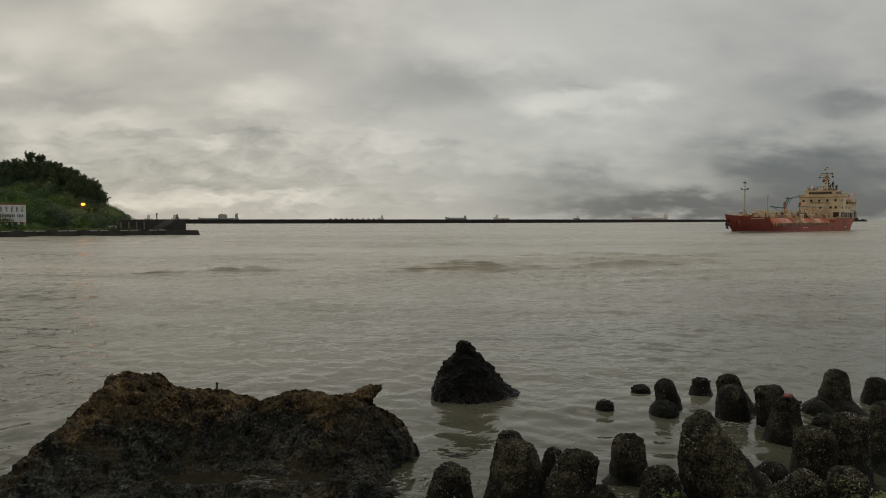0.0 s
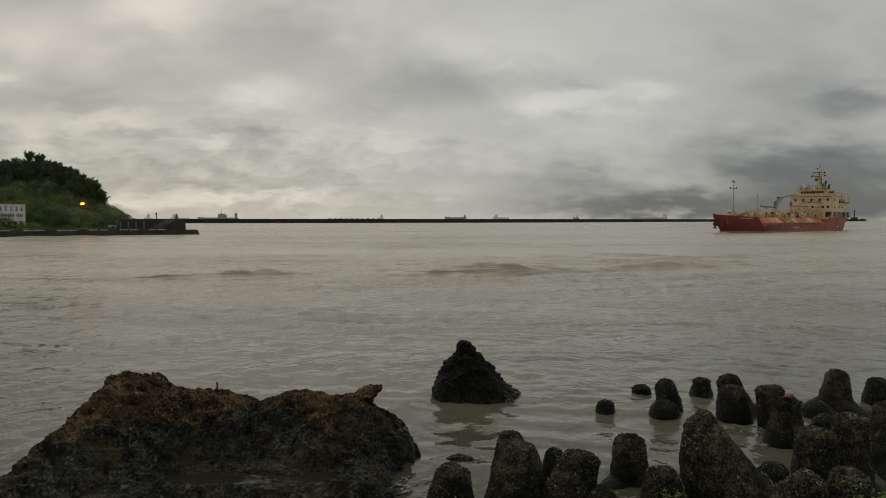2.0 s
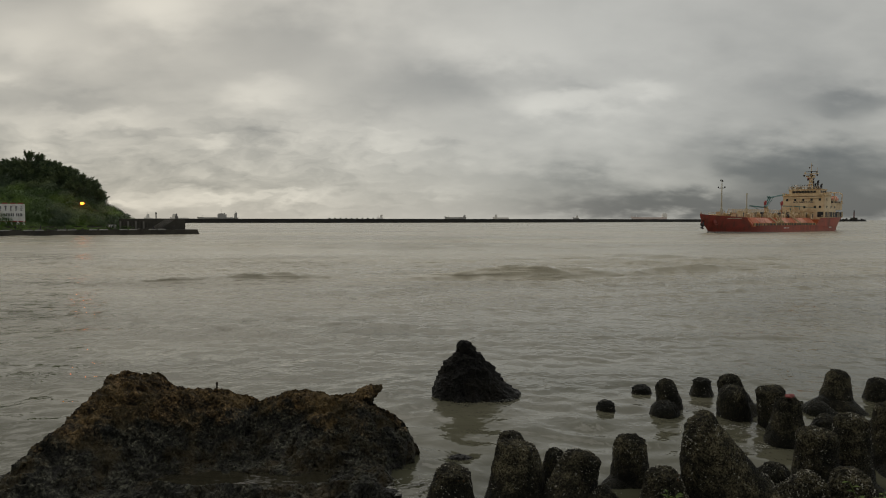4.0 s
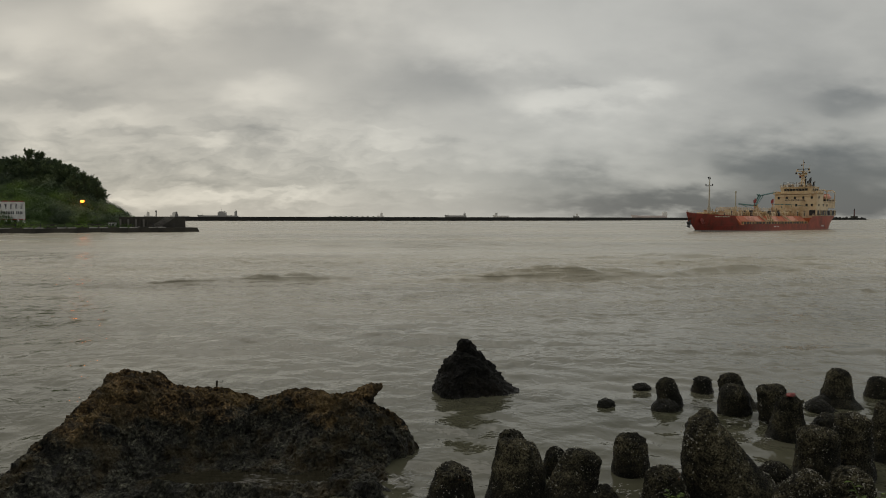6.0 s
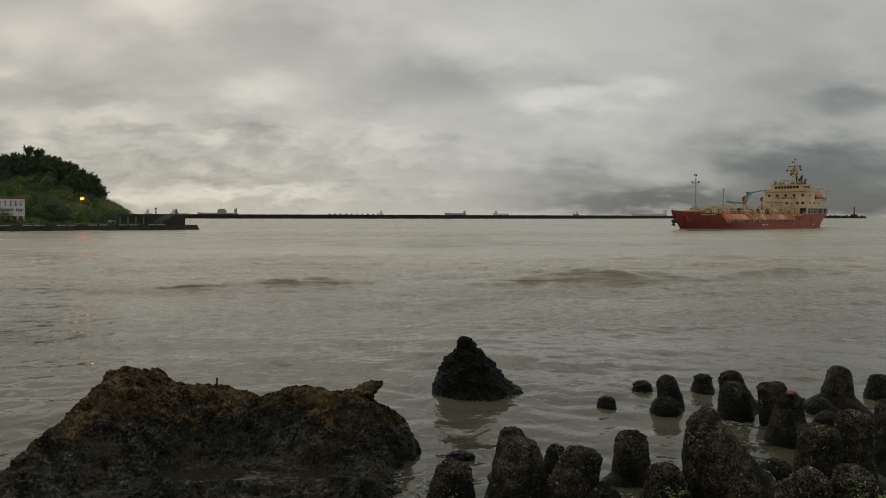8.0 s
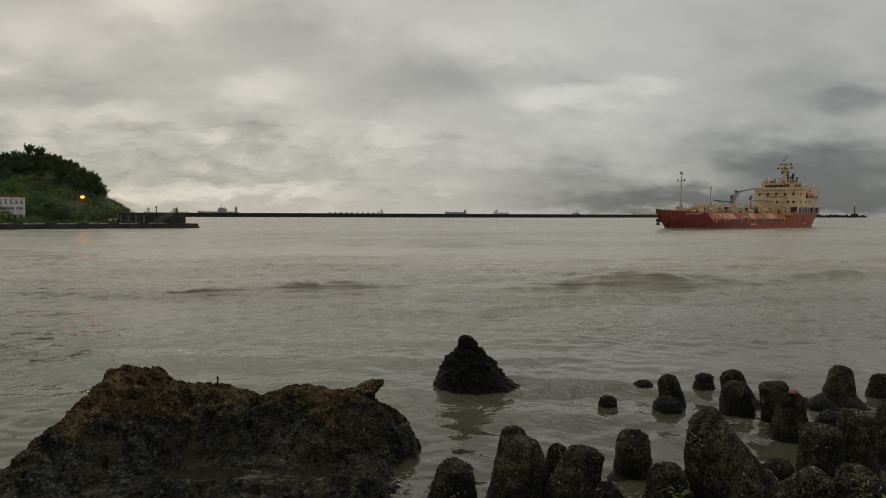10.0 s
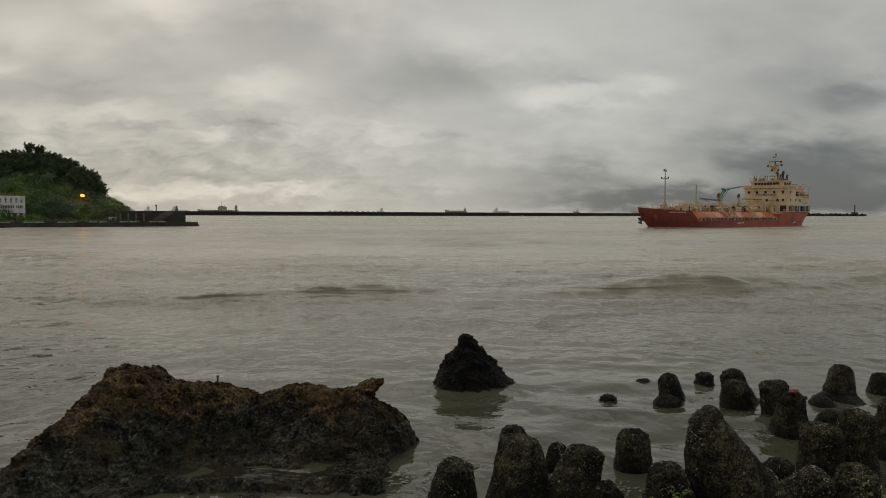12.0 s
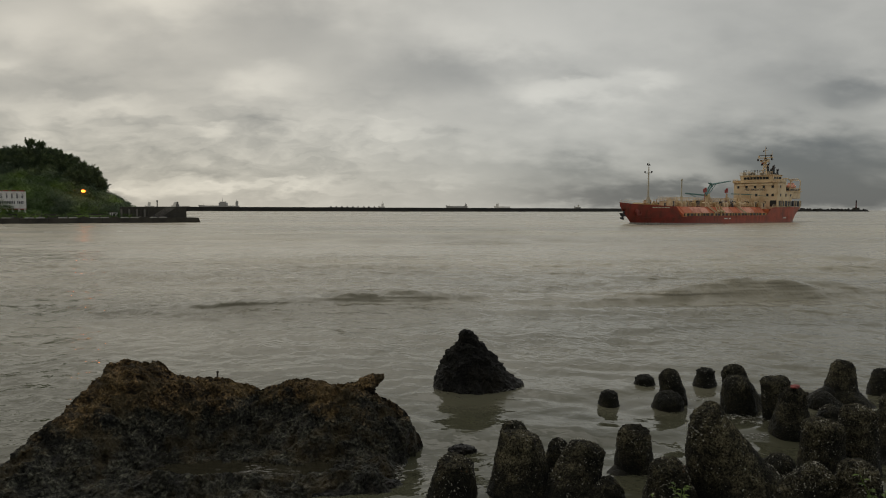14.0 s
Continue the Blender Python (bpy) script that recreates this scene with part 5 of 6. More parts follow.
def make_trunk(ship):
    """The raised cargo trunk with sloping sides and the walkway posts beside it."""
    t = fresh()
    prof = [(-7.7, 1.75), (-7.35, 2.75), (-5.2, 4.85), (5.2, 4.85), (7.35, 2.75), (7.7, 1.75)]
    ends = [[t.verts.new((x, y, z)) for y, z in prof] for x in (20.2, 71.2)]
    for i in range(5):
        t.faces.new((ends[0][i], ends[1][i], ends[1][i + 1], ends[0][i + 1]))
    t.faces.new(ends[0]), t.faces.new(ends[1][::-1])
    part("cargo_trunk", t, HULL_LIGHT, ship, "orange sloping-sided cargo trunk")
    for sgn in (-1, 1):
        for k in range(10):
            if k == 4:
                continue
            p = fresh()
            x = 21.5 + k * 4.75
            a, b = Vector((0, sgn * 7.22, 2.95)), Vector((0, sgn * 5.42, 4.70))
            out = Vector((0, sgn * 0.06, 0.06))
            vs = [p.verts.new(v + out) for v in (Vector((x, a.y, a.z)), Vector((x + 4.55, a.y, a.z)), Vector((x + 4.55, b.y, b.z)), Vector((x, b.y, b.z)))]
            f = p.faces.new(vs)
            r = bmesh.ops.extrude_face_region(p, geom=[f])
            for v in r["geom"]:
                if isinstance(v, bmesh.types.BMVert):
                    v.co -= out * 1.2
            part("trunk_panel", p, PANEL if k % 3 else HULL_LIGHT, ship)
        # valve manifold in the gap between the panels
        for k in range(7):
            g = fresh()
            x = 40.6 + k * 0.55
            rod(g, (x, sgn * 7.4, 2.6), (x, sgn * (6.2 - 0.2 * (k % 3)), 5.2 + 0.3 * (k % 2)), 0.14, 0.14, 6)
            rod(g, (x, sgn * 7.5, 3.4), (x, sgn * 7.0, 3.4), 0.3, 0.3, 8)
            part("manifold_valve", g, YELLOW if k % 3 else CREAM, ship)
        # open side: its shade as a dark strip, with cream posts over the plating
        gap = fresh()
        box(gap, 20.5, 70.5, sgn * 7.86 - 0.06, sgn * 7.86 + 0.06, 2.10, 2.80)
        part("walkway_shade", gap, DARK, ship, "dark strip standing for the shade in the walkway")
        rng = random.Random(6)
        x = 20.6
        while x < 70.5:
            post = fresh()
            box(post, x, x + rng.choice((0.25, 0.5, 0.9)), sgn * 8.0 - 0.08, sgn * 8.0 + 0.08, 2.05, 2.85)
            part("walkway_post", post, YELLOW, ship)
            x += rng.uniform(1.2, 2.6)
        hand = fresh()
        rod(hand, (20.3, sgn * 8.0, 2.85), (70.6, sgn * 8.0, 2.85), 0.06, seg=5)
        part("handrail", hand, YELLOW, ship)
        # slanting gangways and stays down the trunk side
        for x in (39.0, 57.0):
            g = fresh()
            beam(g, (x, sgn * 7.75, 2.7), (x - 3.2, sgn * 4.6, 6.2), 0.34, 0.26)
            beam(g, (x + 1.0, sgn * 7.75, 2.7), (x - 2.2, sgn * 4.6, 6.2), 0.22, 0.20)
            part("gangway", g, CREAM, ship)
    # deck machinery along the top
    for y, z, r in ((-4.4, 5.25, 0.22), (-3.7, 5.4, 0.16), (-2.9, 5.7, 0.25), (-1.6, 6.0, 0.18), (0.3, 6.2, 0.25), (1.8, 5.8, 0.2), (3.4, 5.4, 0.22)):
        part("pipe", rod(fresh(), (20.5, y, z), (76.5, y, z), r, seg=6), YELLOW, ship)
    for k in range(27):
        x = 21 + k * 2.05
        hoop = fresh()
        rod(hoop, (x, -4.6, 4.85), (x, -4.6, 5.9), 0.08, seg=4)
        rod(hoop, (x, -4.6, 5.9), (x, 3.6, 5.9), 0.07, seg=4)
        rod(hoop, (x, 3.6, 4.85), (x, 3.6, 5.9), 0.08, seg=4)
        part("pipe_hoop", hoop, YELLOW, ship)
    rng = random.Random(9)
    for k in range(20):
        b = fresh()
        x, y = 21.5 + k * 2.6, rng.uniform(-3.8, 0.5)
        h = rng.uniform(0.7, 1.9)
        if k % 3 == 0:
            rod(b, (x, y, 4.8), (x, y, 4.9 + h), 0.55, 0.5, 10)
            ball(b, (x, y, 4.9 + h), 0.5, (1, 1, 0.5))
        else:
            box(b, x - rng.uniform(0.4, 1.2), x + rng.uniform(0.4, 1.2), y - 0.6, y + 0.6, 4.8, 4.9 + h, 0.08)
        part("tank_fitting", b, (CREAM, YELLOW, CREAM, YELLOW, DARK)[k % 5], ship)
    # winches, lockers, valves and vents crowding the trunk top
    for k in range(120):
        b = fresh()
        x, y = 18.2 + k * 0.47 + rng.uniform(-0.3, 0.3), rng.choice((-4.6, -4.0, -3.0, -2.0, 0.5, 2.5))
        z = 4.1 if x < 19.5 else 4.8
        kind = k % 4
        if kind == 0:
            box(b, x - 0.5, x + 0.5, y - 0.4, y + 0.4, z, z + rng.uniform(1.1, 2.2), 0.06)
        elif kind == 1:
            rod(b, (x, y, z), (x, y, z + rng.uniform(1.6, 3.0)), 0.12, 0.10, 6)
            rod(b, (x - 0.4, y, z + 1.5), (x + 0.4, y, z + 1.5), 0.22, 0.22, 8)
        elif kind == 2:
            rod(b, (x, y - 0.8, z + 1.0), (x, y + 0.8, z + 1.0), 0.45, 0.45, 10)
            box(b, x - 0.3, x + 0.3, y - 0.9, y + 0.9, z, z + 0.7)
        else:
            beam(b, (x - 0.9, y, z), (x + 0.6, y, z + 2.0), 0.12, 0.12)
            beam(b, (x + 0.9, y, z), (x - 0.6, y, z + 2.0), 0.12, 0.12)
        part("deck_gear", b, (CREAM, YELLOW, CREAM, CREAM, DARK, YELLOW, CREAM)[k % 7], ship)
    # raised catwalk with its pipe rack, from the forecastle to the house
    cat = fresh()
    box(cat, 19.5, 77.6, -0.9, 0.5, 6.45, 6.6)
    for k in range(20):
        rod(cat, (20.5 + k * 3.0, -0.9, 4.8), (20.5 + k * 3.0, -0.9, 6.5), 0.10, seg=4)
        rod(cat, (20.5 + k * 3.0, 0.5, 4.8), (20.5 + k * 3.0, 0.5, 6.5), 0.10, seg=4)
    railing(cat, [(19.5, -0.9, 6.6), (77.6, -0.9, 6.6)], 1.1, 1.5, 0.06)
    railing(cat, [(19.5, 0.5, 6.6), (77.6, 0.5, 6.6)], 1.1, 1.5, 0.06)
    part("catwalk", cat, CREAM, ship, "cream raised catwalk")
    for x0, x1, y0, y1, z1 in ((15.2, 16.8, -4.2, -2.6, 6.2), (18.9, 20.8, -4.6, -3.0, 6.9), (15.6, 17.4, 1.2, 3.0, 6.7), (22.0, 23.6, -4.4, -3.2, 6.2), (68.0, 70.5, -4.8, -3.2, 6.9), (71.6, 74.6, -5.6, -3.6, 6.5), (28.6, 29.8, -4.2, -3.0, 6.1)):
        lk = fresh()
        box(lk, x0, x1, y0, y1, 4.1, z1, 0.12)
        box(lk, x0 - 0.15, x1 + 0.15, y0 - 0.15, y1 + 0.15, z1, z1 + 0.12)
        locker = part("deck_locker", lk, CREAM, ship, "cream steel deck locker")
        dr = fresh()
        box(dr, (x0 + x1) / 2 - 0.4, (x0 + x1) / 2 + 0.4, y0 - 0.05, y0 + 0.02, 4.9, min(z1 - 0.3, 6.5))
        part("door", dr, DARK, locker, "dark doorway")
    rails = fresh()
    for y in (-5.1, 5.1):
        railing(rails, [(20.3, y, 4.85), (71, y, 4.85)], 1.1, 1.6, 0.035)
    part("railing", rails, CREAM, ship)
    r2 = fresh()
    pts = [(1.5 + i * 1.45, -(half_breadth(1.5 + i * 1.45, sheer(1.5 + i * 1.45)) - 0.15), sheer(1.5 + i * 1.45)) for i in range(12)]
    railing(r2, pts, 0.9, 1.45, 0.03, 2)
    railing(r2, [(x, -y, z) for x, y, z in pts], 0.9, 1.45, 0.03, 2)
    part("railing", r2, CREAM, ship)
    w = fresh()
    rod(w, (9.5, -1.8, 5.2), (9.5, 1.8, 5.2), 0.7, 0.7, 12)
    box(w, 8.8, 10.6, -2.6, -1.9, 4.1, 5.8, 0.08)
    box(w, 12.2, 12.9, -2.0, -1.2, 4.1, 5.6, 0.05)
    box(w, 15.2, 16.4, -2.5, 2.5, 4.1, 5.5, 0.08)
    part("windlass", w, YELLOW, ship)


def make_masts(ship):
    m = fresh()
    rod(m, (13.8, 0, 4.1), (13.8, 0, 7.6), 0.62, 0.55, 12)
    rod(m, (13.8, 0, 7.6), (13.8, 0, 16.4), 0.26, 0.15, 10)
    rod(m, (13.8, 0, 16.4), (13.8, 0, 17.9), 0.10, 0.06, 6)
    for z in range(8, 16):
        rod(m, (13.4, -0.3, z), (13.4, 0.3, z), 0.05, seg=4)
    mast = part("foremast", m, PALE, ship)
    arm = fresh()
    rod(arm, (13.8, -1.15, 14.7), (13.8, 1.15, 14.7), 0.10, 0.10, 6)
    part("lamp_arm", arm, DARK, mast)
    arm = fresh()
    rod(arm, (13.8, -0.5, 16.9), (13.8, 0.5, 16.9), 0.08, seg=5)
    part("lamp_arm", arm, DARK, mast)
    for y, z in ((-1.15, 15.0), (1.15, 15.0), (-0.3, 17.1), (0.3, 17.3)):
        part("mast_lamp", ball(fresh(), (13.6, y, z), 0.27, (0.8, 0.9, 1.1)), DARK, mast, "dark floodlight")
    v = fresh()
    rod(v, (31.4, 0, 4.8), (31.4, 0, 8.2), 0.50, 0.42, 10)
    rod(v, (31.4, 0, 8.2), (31.4, 0, 12.9), 0.20, 0.18, 8)
    rod(v, (31.4, 0, 12.9), (31.4, 0, 13.4), 0.40, 0.30, 8)
    part("vent_mast", v, PALE, ship, "pale cargo vent mast")
    # cargo hose crane
    c = fresh()
    rod(c, (46.0, 0, 4.8), (46.0, 0, 8.2), 0.50, 0.42, 12)
    box(c, 45.4, 46.8, -0.6, 0.6, 8.0, 9.0, 0.15)
    crane = part("crane_post", c, CREAM, ship, "cream hose crane post with teal jibs")
    j = fresh()
    for y in (-0.35, 0.35):
        rod(j, (45.2, y, 8.6), (48.8, y, 12.2), 0.26, 0.22)
        rod(j, (48.8, y, 12.2), (60.6, y, 13.6), 0.22, 0.15)
        rod(j, (47.6, y, 12.6), (48.8, y, 12.2), 0.20)
        rod(j, (46.6, y, 9.0), (51.0, y, 12.3), 0.10)
    for k in range(6):
        x = 49.5 + k * 1.8
        rod(j, (x, -0.35, 12.2 + (x - 48.8) * 0.118), (x + 0.9, 0.35, 12.3 + (x - 48.8) * 0.118), 0.07, seg=4)
    part("crane_jib", j, TEAL, crane)
    l = fresh()
    beam(l, (33.8, 0, 9.0), (44.2, 0, 8.6), 0.45, 0.42)
    rod(l, (36.5, 0, 8.7), (39.5, 0, 8.0), 0.12)
    part("lower_jib", l, TEAL, crane)
    for x, y in ((42.0, -1.2), (54.5, -1.6)):
        f = fresh()
        box(f, x, x + 0.9, y - 0.1, y + 0.1, 9.4, 10.6)
        box(f, x + 0.7, x + 1.7, y - 0.14, y + 0.06, 9.6, 11.0)
        rod(f, (x + 0.8, y, 4.8), (x + 0.8, y, 11.0), 0.07, seg=5)
        part("warning_board", f, RED, ship, "small red warning board")
    for x, y in ((55.8, -1.6), (49.0, 0.8), (63.0, -2.5), (67.5, 1.0)):
        p = fresh()
        rod(p, (x, y, 4.8), (x, y, 9.2), 0.3, 0.24, 8)
        box(p, x - 0.5, x + 0.5, y - 0.5, y + 0.5, 7.0, 8.0, 0.08)
        part("deck_post", p, CREAM, ship)
    s = fresh()
    rod(s, (73.5, 3.0, 4.8), (73.5, 3.0, 8.6), 0.3, 0.25)
    beam(s, (74.5, 7.0, 9.6), (76.0, 0.5, 9.3), 0.34, 0.32)
    rod(s, (76.0, 0.5, 9.3), (76.8, -5.5, 8.6), 0.08, seg=5)
    rod(s, (76.0, 0.5, 9.3), (76.0, 0.5, 7.9), 0.09, seg=5)
    part("provision_jib", s, TEAL, ship, "slim teal provision jib")


def make_house(ship):
    """Accommodation block aft, with bridge, funnel, boat deck and mast."""
    h = fresh()
    box(h, 78, 84.6, -7.9, 7.9, 4.2, 13.5, 0.12)
    box(h, 84.5, 89.5, -4.7, 7.9, 10.5, 13.5, 0.10)
    box(h, 84.5, 89.4, -7.85, 7.9, 4.2, 10.6, 0.10)
    box(h, 89.3, 96.5, -7.6, 7.6, 8.0, 10.6, 0.1)
    box(h, 89.3, 96.0, -3.5, 7.6, 4.2, 8.1, 0.1)
    house = part("deckhouse", h, CREAM, ship, "cream accommodation block")
    led = fresh()
    box(led, 77.2, 84.8, -8.1, 8.1, 13.45, 13.7, 0.05)
    box(led, 84.8, 89.7, -4.9, 8.1, 13.45, 13.7, 0.05)
    box(led, 77.5, 78.05, -6.4, 6.4, 12.45, 13.1, 0.1)
    box(led, 84.8, 96.6, -8.1, -7.8, 10.5, 10.68)
    part("ledge", led, CREAM, house)
    # overhanging wings and the raised poop front
    for sgn in (-1, 1):
        w = fresh()
        box(w, 78.2, 83.5, sgn * 7.9 - 0.5, sgn * 7.9 + 0.5, 13.6, 14.55, 0.06)
        part("bridge_wing", w, CREAM, house)
    b = fresh()
    bot = [(78.8, -5.6), (85.2, -5.6), (85.2, 5.6), (78.8, 5.6)]
    lo = [b.verts.new((x, y, 13.6)) for x, y in bot]
    hi = [b.verts.new((x - (0.35 if x < 80 else 0), y * 1.05, 16.0)) for x, y in bot]
    for i in range(4):
        b.faces.new((lo[i], lo[(i + 1) % 4], hi[(i + 1) % 4], hi[i]))
    b.faces.new(hi)
    box(b, 78.1, 85.6, -6.1, 6.1, 16.0, 16.25, 0.06)
    bridge = part("bridge", b, CREAM, ship, "cream wheelhouse with a band of dark windows")
    for k in range(8):
        g = fresh()
        y = -3.95 + k * 1.13
        box(g, -0.06, 0.06, -0.46, 0.46, -0.42, 0.42, 0.03)
        ob = part("window", g, GLASS, bridge)
        ob.matrix_basis = pose(78.52, y, 15.1, 0, -8, 0)
    for k in range(3):
        g = fresh()
        box(g, -0.7, 0.7, -0.06, 0.06, -0.42, 0.42, 0.03)
        ob = part("window", g, GLASS, bridge)
        ob.matrix_basis = pose(80.4 + k * 1.8, -5.79, 15.1, 7, 0, 0)
    pane = fresh()
    box(pane, -0.05, 0.05, -0.42, 0.42, -0.46, 0.46, 0.05)
    first = None
    spots = [(77.97, y, 12.0) for y in (-6.2, -3.1, 0.0, 3.1, 6.2)] + [(77.97, y, 9.1) for y in (-6.3, -4.4, -0.5)] + [(77.97, -1.2, 6.4), (77.97, -3.6, 6.4)]
    for p in spots:
        if first is None:
            first = part("window", pane, GLASS, house)
            ob = first
        else:
            ob = new("window", first.data)
            ob.parent = house
        ob.matrix_basis = pose(*p)
    for p in [(80.2, -7.93, 12.0), (80.3, -7.93, 9.1), (84.4, -7.93, 9.1), (88.0, -7.93, 9.1)]:
        ob = new("window", first.data)
        ob.parent = house
        ob.matrix_basis = pose(*p, 0, 0, 90)
    # a black box imitates the shade inside the recessed doorway
    doorway_shade = fresh()
    box(doorway_shade, 77.93, 78.3, -7.6, -5.4, 5.1, 7.2)
    part("opening_shade", doorway_shade, DARK, house, "dark box standing for the shade in a doorway")
    # open galleries on the port side, their shade as dark boxes, with their posts
    for x0, x1 in ((79.2, 83.0), (83.8, 89.0), (89.8, 93.4), (94.0, 96.4)):
        o = fresh()
        box(o, x0, x1, -8.02, -7.2 if x0 < 89 else -3.6, 5.2, 7.1)
        part("opening_shade", o, DARK, house, "dark box standing for the shade in an open gallery")
        for k in range(2):
            q = fresh()
            x = x0 + (x1 - x0) * (k + 1) / 3
            box(q, x - 0.12, x + 0.12, -8.12, -7.9, 5.0, 7.3)
            part("gallery_post", q, CREAM, house)
    # NO SMOKING across the front
    curve = bpy.data.curves.new("lettering", "FONT")
    curve.body, curve.size, curve.align_x, curve.extrude, curve.offset, curve.space_character = "NO SMOKING", 1.0, "CENTER", 0.01, 0.01, 1.25
    tmp = bpy.data.objects.new("lettering", curve)
    scene.collection.objects.link(tmp)
    me = bpy.data.meshes.new_from_object(tmp.evaluated_get(bpy.context.evaluated_depsgraph_get()))
    bpy.data.objects.remove(tmp)
    me.materials.clear()
    me.materials.append(INK)
    txt = new("lettering", me)
    txt.parent = house
    tagged(txt, "dark words NO SMOKING")
    txt.matrix_basis = Matrix.Translation((77.9, 0, 10.75)) @ Matrix(((0, 0, -1, 0), (-1, 0, 0, 0), (0, 1, 0, 0), (0, 0, 0, 1)))
    # boat deck
    boat = fresh()
    ball(boat, (91.2, -6.5, 12.35), 1.0, (3.3, 1.15, 0.95), 3)
    box(boat, 89.4, 93.0, -7.1, -5.9, 12.9, 13.6, 0.25)
    part("lifeboat", boat, PANEL, ship, "faded orange covered lifeboat", True)
    dv = fresh()
    for x in (87.4, 95.2):
        rod(dv, (x, -5.0, 10.6), (x, -5.0, 15.1), 0.20)
        rod(dv, (x, -7.8, 10.6), (x, -8.0, 14.3), 0.18)
        rod(dv, (x, -8.0, 14.3), (x, -7.0, 15.1), 0.18)
        rod(dv, (x, -7.0, 15.1), (x, -5.0, 15.1), 0.16)
    rod(dv, (87.4, -7.9, 14.4), (95.2, -7.9, 14.4), 0.13)
    rod(dv, (87.4, -5.0, 15.1), (95.2, -5.0, 15.1), 0.13)
    rod(dv, (85.0, -7.95, 11.6), (95.8, -7.95, 11.6), 0.07)
    part("davit", dv, CREAM, ship)
    # black boxes imitate the shade over the boat deck and its gear
    sh = fresh()
    box(sh, 85.2, 95.6, -5.1, -4.75, 10.6, 12.9)
    box(sh, 86.4, 95.0, -7.6, -5.2, 10.7, 11.4)
    part("boat_deck_shade", sh, DARK, ship, "dark boxes standing for shaded boat deck gear")
    r = fresh()
    railing(r, [(96.4, -7.5, 10.6), (96.4, 7.5, 10.6)], 1.1, 1.5, 0.05)
    railing(r, [(89.6, -7.7, 10.6), (96.4, -7.7, 10.6)], 1.1, 1.5, 0.05)
    railing(r, [(84.9, -4.8, 13.7), (89.6, -4.8, 13.7), (89.6, 7.9, 13.7)], 1.1, 1.5, 0.05)
    railing(r, [(77.4, 8.0, 13.7), (77.4, 6.2, 13.7)], 1.1, 0.9, 0.05)
    railing(r, [(78.4, -5.9, 16.25), (78.4, 5.9, 16.25), (85.2, 5.9, 16.25)], 1.0, 1.5, 0.04)
    railing(r, [(74.5, -8.05, 4.8), (99.5, -6.4, 5.1), (99.5, 6.4, 5.1)], 0.9, 1.5, 0.04)
    part("railing", r, CREAM, ship)
    gear = fresh()
    for x, y, w, z in ((79.4, 4.4, 0.9, 1.1), (79.6, 2.2, 1.3, 0.8), (80.0, -1.8, 1.2, 0.9), (79.8, -4.2, 0.8, 1.3), (83.2, 3.0, 1.6, 1.2)):
        box(gear, x, x + 0.9, y, y + w, 16.2, 16.2 + z, 0.08)
        rod(gear, (x, y, 16.2), (x, y - 0.4, 16.9 + z), 0.06, seg=5)
        rod(gear, (x, y - 0.4, 16.9 + z), (x, y + w, 17.1 + z), 0.06, seg=5)
    part("bridge_top_gear", gear, STEEL, ship, "grey steel gear over the wheelhouse")
    # funnel with exhaust pipes
    f = fresh()
    box(f, 88.2, 92.4, -2.2, 2.2, 10.6, 17.2, 0.5)
    fun = part("funnel", f, DARK, ship, "black funnel")
    e = fresh()
    for x, y, z in ((89.0, -1.0, 19.6), (89.0, 0.9, 20.4), (90.6, -0.4, 19.0), (91.6, 1.0, 18.6), (91.4, -1.4, 18.2)):
        rod(e, (x, y, 17), (x, y, z), 0.36, 0.36, 10)
        rod(e, (x, y, z), (x + 0.8, y, z + 0.5), 0.36, 0.30, 10)
    part("exhaust_pipes", e, DARK, fun)
    # main mast with radar bars and flags
    m = fresh()
    for y in (-0.7, 0.7):
        rod(m, (84.6, y, 16.2), (84.9, y * 0.5, 22.6), 0.20, 0.16)
    rod(m, (86.2, 0, 16.2), (85.1, 0, 22.6), 0.18, 0.15)
    rod(m, (84.9, 0, 22.4), (84.9, 0, 27.0), 0.16, 0.07)
    for z in (17.6, 19.0, 20.4, 21.6):
        rod(m, (84.7, -0.65, z), (84.7, 0.65, z), 0.09, seg=5)
        rod(m, (84.7, -0.6, z), (85.8, 0, z + 0.5), 0.07, seg=5)
    box(m, 83.9, 86.0, -1.3, 1.3, 21.0, 21.2)
    box(m, 84.2, 85.6, -2.6, 2.6, 22.5, 22.7)
    mast = part("main_mast", m, CREAM, ship)
    for x, y, z, w, d, h in ((84.0, -1.6, 21.2, 0.9, 0.9, 0.9), (84.0, 0.8, 21.2, 0.8, 0.8, 0.7), (84.6, -2.4, 22.7, 0.5, 0.5, 1.0), (84.6, 2.0, 22.7, 0.5, 0.5, 0.8), (85.4, -0.6, 19.4, 1.0, 1.2, 0.5), (84.0, 0.1, 17.9, 0.8, 0.9, 0.5)):
        g = fresh()
        box(g, x, x + w, y, y + d, z, z + h, 0.08)
        part("mast_box", g, CREAM, mast)
    lat = fresh()
    for k in range(8):
        z = 16.4 + k * 0.78
        rod(lat, (84.65, -0.62 + 0.04 * k, z), (84.75, 0.62 - 0.04 * k, z + 0.78), 0.07, seg=4)
        rod(lat, (84.65, 0.62 - 0.04 * k, z), (84.75, -0.62 + 0.04 * k, z + 0.78), 0.07, seg=4)
        rod(lat, (84.75, -0.5, z), (86.1 - 0.12 * k, 0, z + 0.4), 0.06, seg=4)
    part("lattice", lat, CREAM, mast)
    rd = fresh()
    beam(rd, (84.2, -2.7, 23.4), (84.2, 1.9, 23.4), 0.28, 0.22)
